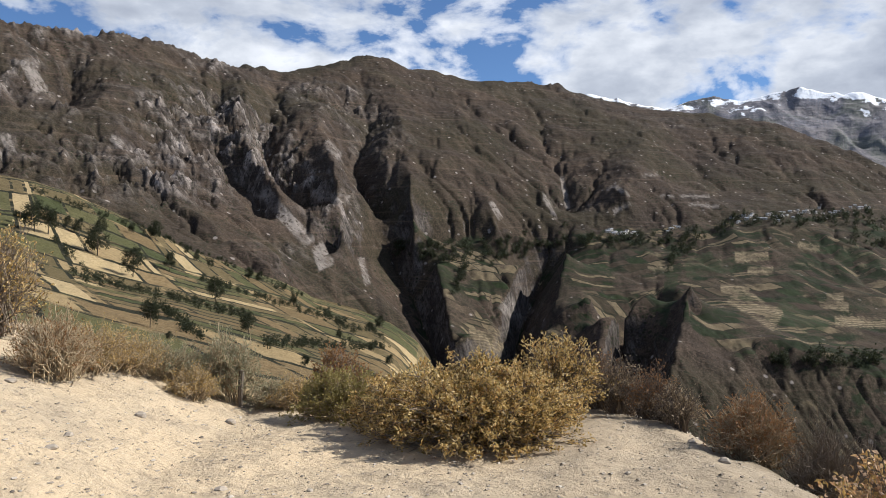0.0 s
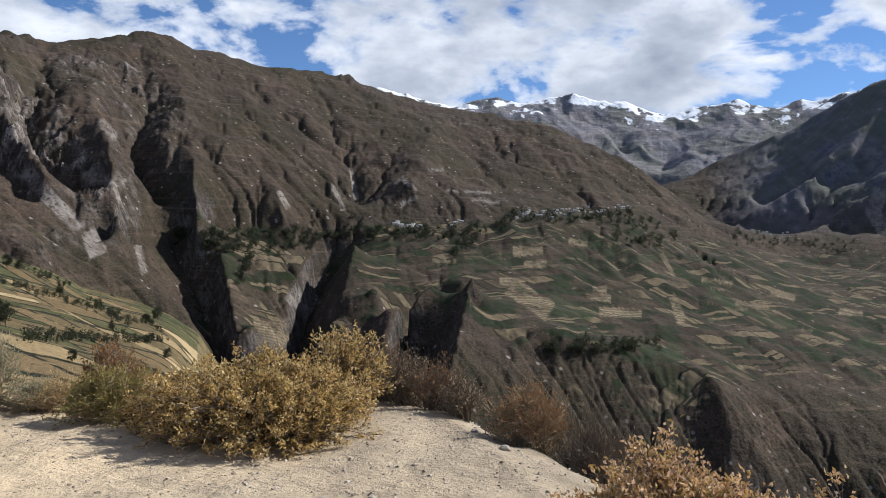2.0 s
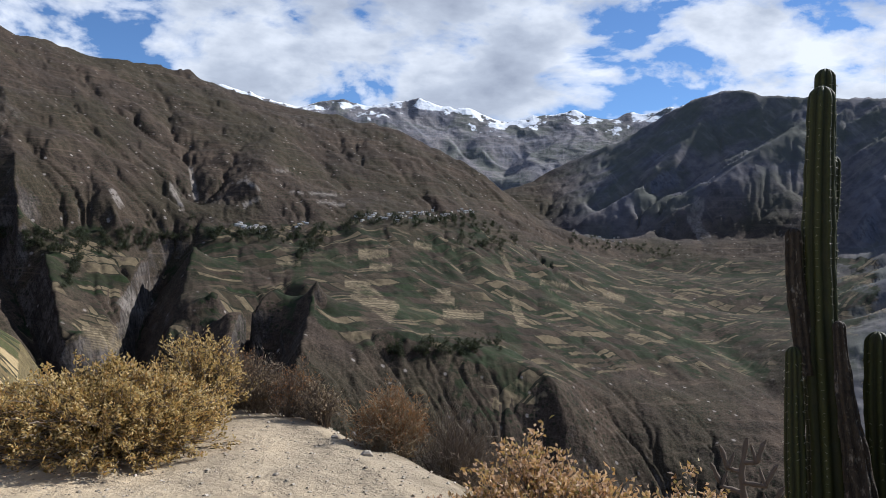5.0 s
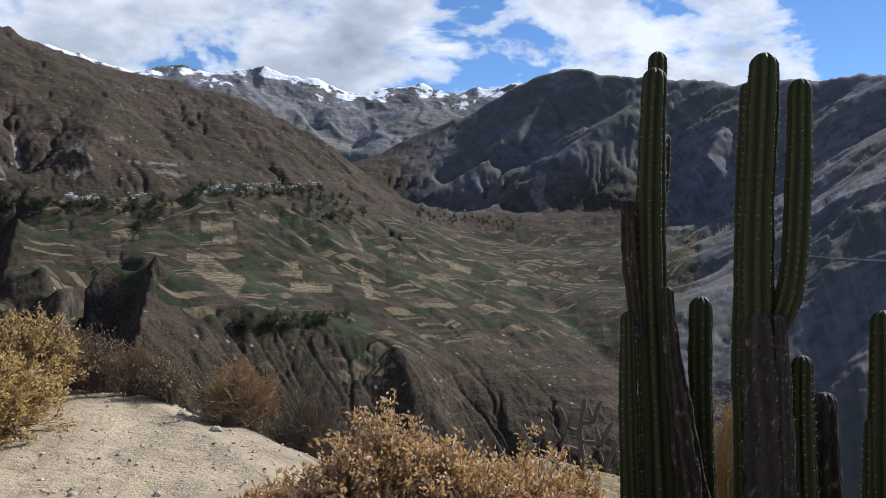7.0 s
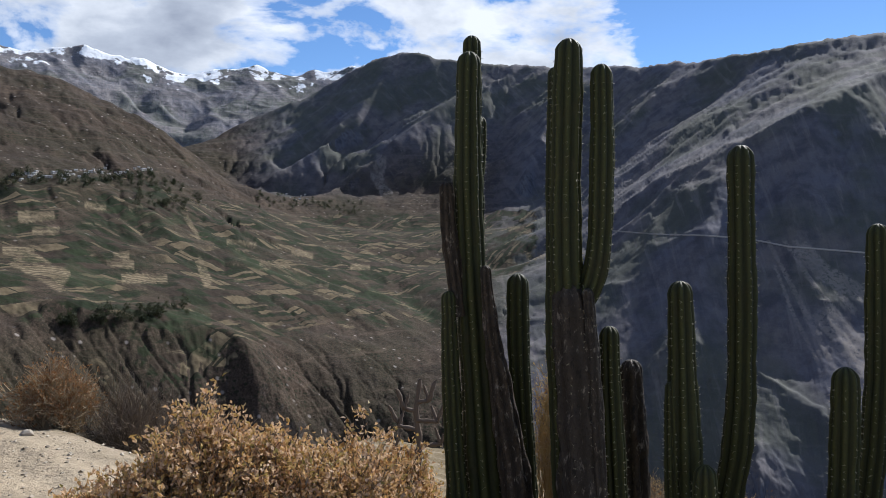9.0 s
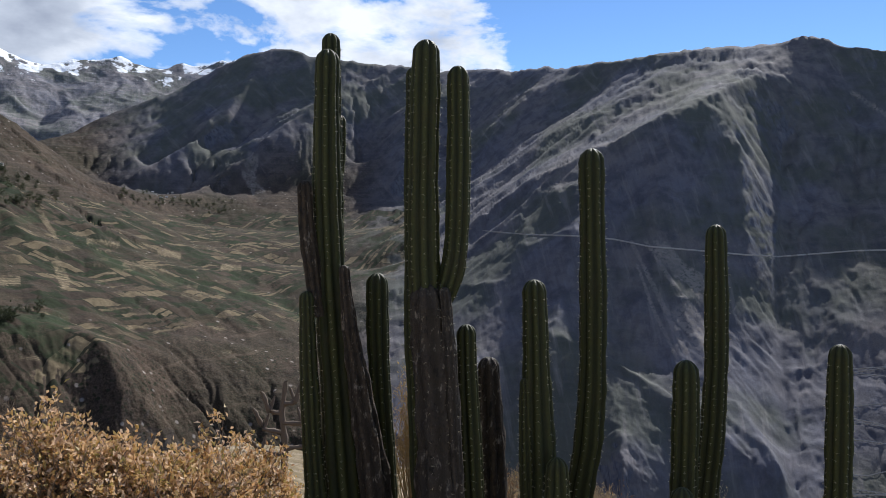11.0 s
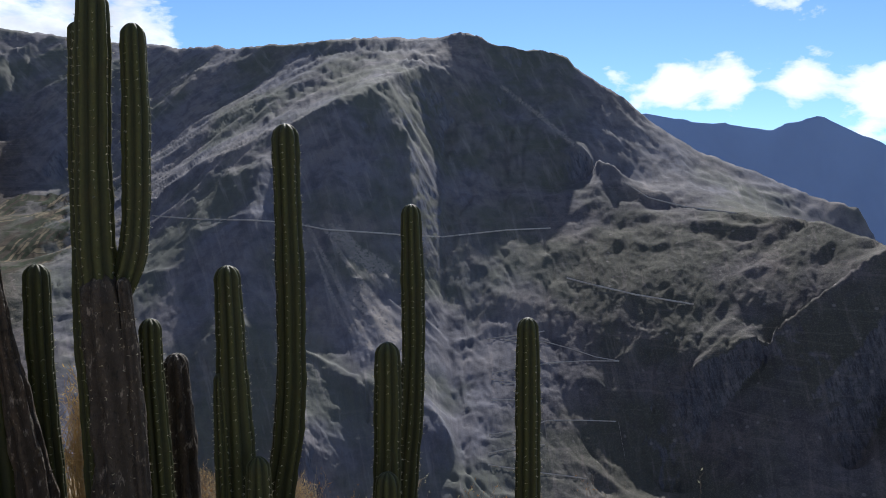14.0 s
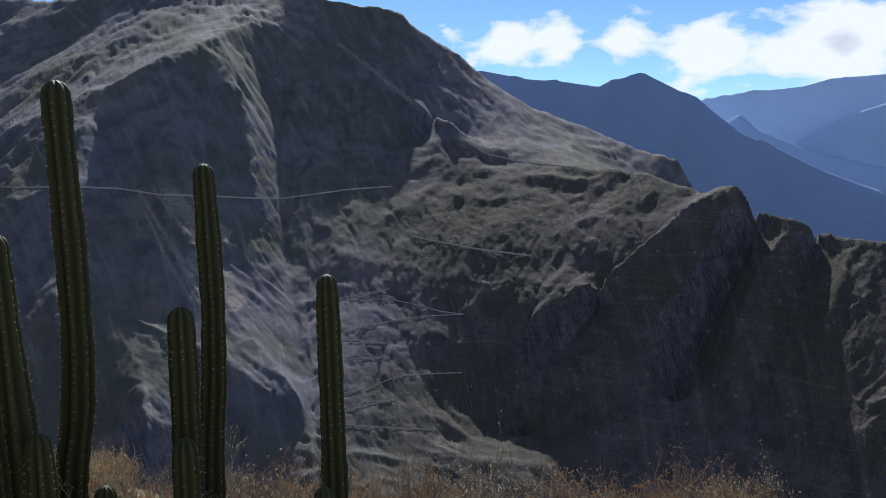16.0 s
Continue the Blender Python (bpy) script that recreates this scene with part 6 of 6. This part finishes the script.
def woods(name, label, bands, on, per_degree, size, spread, seed):
    rng = np.random.default_rng(seed)
    verts, faces = [], []
    for pts in bands:
        for (b0, e0), (b1, e1) in zip(pts, pts[1:]):
            n = max(1, int(per_degree * math.hypot(b1 - b0, e1 - e0)))
            for _ in range(n):
                t = rng.uniform()
                p = spot(on, b0 + (b1 - b0) * t, e0 + (e1 - e0) * t + rng.normal() * spread)
                h = size * rng.uniform(0.5, 1.35)
                m = 64
                c = rng.normal(size=(m, 3)) * np.array([0.20, 0.20, 0.24]) * h + np.array(p) + np.array([0, 0, 0.52 * h])
                w = rng.normal(size=(m, 3))
                w /= np.linalg.norm(w, axis=1)[:, None]
                v, f = leaf_cloud(rng, c, w, 0.24 * h, 0.14 * h)
                faces += (f + len(verts)).tolist()
                verts += v.tolist()
                a, k = np.array(p), len(verts)
                verts += [(a + np.array(q) * h).tolist() for q in ((-0.03, 0, -0.05), (0.03, 0, -0.05), (0, 0, 0.6))]
                faces.append((k, k + 1, k + 2))
    return tagged(mesh_object(name, verts, faces, M_LEAFY), label, "trees", kind="stuff")


woods("village_woods", "dark green woods round the far village and fields", TREE_BANDS, "canyon", 8, 9.5, 0.24, 5)
HEDGES = [[(-26, 3.6), (-18, 0.6)], [(-20, 1.5), (-9.5, -3.2)], [(-24, -1.6), (-13, -4.6)], [(-16, -2.0), (-4, -6.0)], [(-12, -6.4), (-3.5, -6.8)], [(-19, -3.5), (-16, -6.0)], [(-25, 0.8), (-22, -2.4)], [(-8.5, -4.0), (-6, -5.8)]]
woods("field_hedges", "dark bushes along the terrace edges", HEDGES, "terraced_hill", 9, 1.5, 0.12, 6)

# ---- village ----
M_WALL = far_material("whitewashed_adobe", (0.46, 0.43, 0.39))
M_TIN = far_material("tin_roof", (0.27, 0.27, 0.28))
M_HOLE = far_material("dark_opening", (0.04, 0.035, 0.03))


def box(x0, y0, z0, x1, y1, z1):
    v = [(x, y, z) for z in (z0, z1) for y in (y0, y1) for x in (x0, x1)]
    return v, [(0, 2, 3, 1), (4, 5, 7, 6), (0, 1, 5, 4), (1, 3, 7, 5), (3, 2, 6, 7), (2, 0, 4, 6)]


def house():
    root = thing("house", (0, 0, 0), "small whitewashed village house with tin roof", "house", "houses of the far village")
    v, f = box(-4, -2.5, -2, 4, 2.5, 3.0)
    v += [(-4, 0, 4.2), (4, 0, 4.2)]
    f += [(4, 6, 8), (5, 9, 7)]
    mesh_object("wall", v, f, M_WALL, root)
    v = [(-4.5, -3.1, 2.9), (4.5, -3.1, 2.9), (4.5, 0, 4.4), (-4.5, 0, 4.4), (-4.5, 3.1, 2.9), (4.5, 3.1, 2.9)]
    v += [(x, y, z - 0.2) for x, y, z in v]
    mesh_object("roof", v, [(0, 1, 2, 3), (3, 2, 5, 4), (6, 9, 8, 7), (9, 10, 11, 8), (0, 6, 7, 1), (4, 5, 11, 10), (0, 3, 9, 6), (3, 4, 10, 9), (1, 7, 8, 2), (2, 8, 11, 5)], M_TIN, root, "grey tin roof")
    for x in (-2.4, 2.4):
        mesh_object("window", *box(x - 0.6, -2.56, 1.0, x + 0.6, -2.46, 2.0), M_HOLE, root)
    mesh_object("door", *box(-0.5, -2.56, -0.4, 0.5, -2.46, 1.8), M_HOLE, root)
    return root


first_house = None
for row in VILLAGE_ROWS:
    (b0, e0), (b1, e1) = row
    n = max(3, int(abs(b1 - b0) * 5.5))
    for i in range(n):
        t = (i + rng.uniform(0.1, 0.9)) / n
        p = spot("canyon", b0 + (b1 - b0) * t, e0 + (e1 - e0) * t + 0.12 + rng.normal() * 0.16)
        m = Matrix.Translation(p) @ pose(0, 0, 0, 0, 0, rng.uniform(-50, 50))
        if first_house is None:
            first_house = house()
            first_house.matrix_basis = m
        else:
            ob = copy_thing(first_house, m)
            k = rng.uniform(0.5, 0.95)
            ob.scale = (k, k, k)

# ---- fence posts by the sage bush ----
M_POST = plant_material("weathered_post", ((0.11, 0.085, 0.06), (0.16, 0.13, 0.10)), 0.9, 20)
for b, r, h in ((-13.6, 8.75, 0.36), (-11.9, 9.0, 0.20), (-10.7, 9.1, 0.24), (-9.9, 9.2, 0.28)):
    x, y = polar(b, r)
    z = float(ground_z(x, y))
    v, f = tubes([[(Vector((0, 0, -0.3)), 0.03), (Vector((0.01, 0, h * 0.5)), 0.028), (Vector((0.02, 0.01, h)), 0.026), (Vector((0.02, 0.01, h + 0.012)), 0.012)]], 7)
    f.append((21, 22, 23, 24, 25, 26, 27))
    ob = mesh_object("fence_post", v, f, M_POST)
    ob.location = (x, y, z)
    tagged(ob, "short weathered wooden fence post among bushes", "post", "fence posts")

# ---- stones ----
M_STONE = plant_material("pale_stone", ((0.42, 0.37, 0.30), (0.52, 0.48, 0.42), (0.33, 0.28, 0.22)), 0.9, 25)


def stone_mesh(seed, flat=0.6):
    bm = bmesh.new()
    bmesh.ops.create_icosphere(bm, subdivisions=2, radius=1.0)
    for v in bm.verts:
        v.co *= 1 + 0.32 * noise.noise(v.co * 1.3 + Vector((seed * 3.1, 0, 0))) + 0.12 * noise.noise(v.co * 3.7 + Vector((0, seed, 0)))
        v.co.z *= flat
    me = bpy.data.meshes.new("stone")
    bm.to_mesh(me)
    bm.free()
    me.materials.append(M_STONE)
    return me


shapes = [stone_mesh(s, 0.45 + 0.12 * (s % 3)) for s in range(6)]
for i, (b, r, size) in enumerate(((6.2, 5.43, 0.032), (16.5, 7.3, 0.045), (18.5, 6.6, 0.05), (-25.0, 6.1, 0.05), (-24.0, 6.5, 0.04), (-19.8, 7.4, 0.05), (-14.8, 5.6, 0.05), (-14.2, 7.9, 0.06), (-22.5, 5.2, 0.03), (-9.0, 5.5, 0.03), (9.5, 5.35, 0.025), (14.5, 5.2, 0.03), (-27.2, 7.6, 0.06), (12.4, 6.0, 0.024), (24.5, 4.9, 0.03))):
    x, y = polar(b, r)
    ob = new("stone", shapes[i % 6])
    ob.matrix_world = Matrix.Translation((x, y, float(ground_z(x, y)) + size * 0.08)) @ pose(0, 0, 0, 0, 0, 71 * i) @ Matrix.Diagonal((size, size * 0.8, size, 1))
    tagged(ob, "pale grey-brown stone lying on the dirt", "stone", "stones on the path")

rng = np.random.default_rng(17)
verts, faces = [], []
for i in range(7500):
    b, r = rng.uniform(-34, 30), 2.5 + 7.0 * rng.uniform() ** 0.8
    x, y = polar(b, r)
    s = 0.003 + 0.019 * rng.uniform() ** 5
    c = np.array([x, y, float(ground_z(x, y)) + s * 0.2])
    q = np.array([(1, 0, 0), (0, 1, 0), (-1, 0, 0), (0, -1, 0), (0, 0, 0.55), (0.62, 0.62, 0.4), (-0.62, -0.62, 0.4)]) * rng.uniform(0.6, 1.3, (7, 3)) * s
    k = len(verts)
    verts += (q + c).tolist()
    faces += [(k, k + 5, k + 4), (k + 5, k + 1, k + 4), (k + 1, k + 2, k + 4), (k + 2, k + 6, k + 4), (k + 6, k + 3, k + 4), (k + 3, k, k + 4), (k, k + 1, k + 5), (k + 2, k + 3, k + 6)]
tagged(mesh_object("gravel", verts, faces, plant_material("mixed_gravel", ((0.16, 0.13, 0.10), (0.42, 0.36, 0.28), (0.24, 0.20, 0.15), (0.52, 0.46, 0.38), (0.12, 0.10, 0.08)), 0.9, 25)), "loose pebbles scattered on the dirt path", "gravel", kind="stuff")

# ---- dead branching cactus below the rim ----
M_HUSK = plant_material("dry_cactus_husk", ((0.10, 0.075, 0.055), (0.17, 0.13, 0.10), (0.065, 0.05, 0.035)), 0.9, 14)
x, y = polar(43.6, 8.9)
root = thing("dead_cactus", (x, y, float(ground_z(x, y)) - 0.05), "dead dark branching cactus skeleton below the rim", "cactus")
rng = np.random.default_rng(4)
limbs = [[(Vector((0, 0, -0.2)), 0.055), (Vector((0.03, 0, 0.5)), 0.046), (Vector((-0.02, 0, 1.0)), 0.038), (Vector((0.03, 0, 1.5)), 0.028)]]
for side, z0, reach, rise in ((-1, 0.35, 0.42, 0.2), (1, 0.45, 0.45, 0.35), (-1, 0.7, 0.36, 0.3), (1, 0.85, 0.36, 0.3), (-1, 1.0, 0.26, 0.3), (1, 1.15, 0.22, 0.3)):
    p = Vector((0, 0, z0))
    yy = rng.uniform(-0.15, 0.15)
    mid = p + Vector((side * reach * 0.7, yy, 0.02))
    end = p + Vector((side * reach, yy, rise))
    limbs.append([(p, 0.038), (mid, 0.034), (end, 0.03), (end + Vector((side * 0.03, 0, 0.05)), 0.014)])
    limbs.append([(mid, 0.027), (mid + Vector((-side * 0.05, 0.05, 0.16)), 0.023), (mid + Vector((-side * 0.07, 0.06, 0.24)), 0.010)])
for limb in limbs:
    fine = []
    for (p, r), (q, s) in zip(limb, limb[1:]):
        fine += [(p.lerp(q, t), (r + (s - r) * t) * (1 + 0.22 * math.sin(40 * t + 9 * p.z))) for t in (0, 0.25, 0.5, 0.75)]
    fine.append(limb[-1])
    v, f = tubes(fine and [fine], 7)
    ob = mesh_object("branch", v, f, M_HUSK, root, smooth=True)
root.rotation_euler, root.scale = (0, 0, radians(-43)), (0.8, 0.8, 0.68)
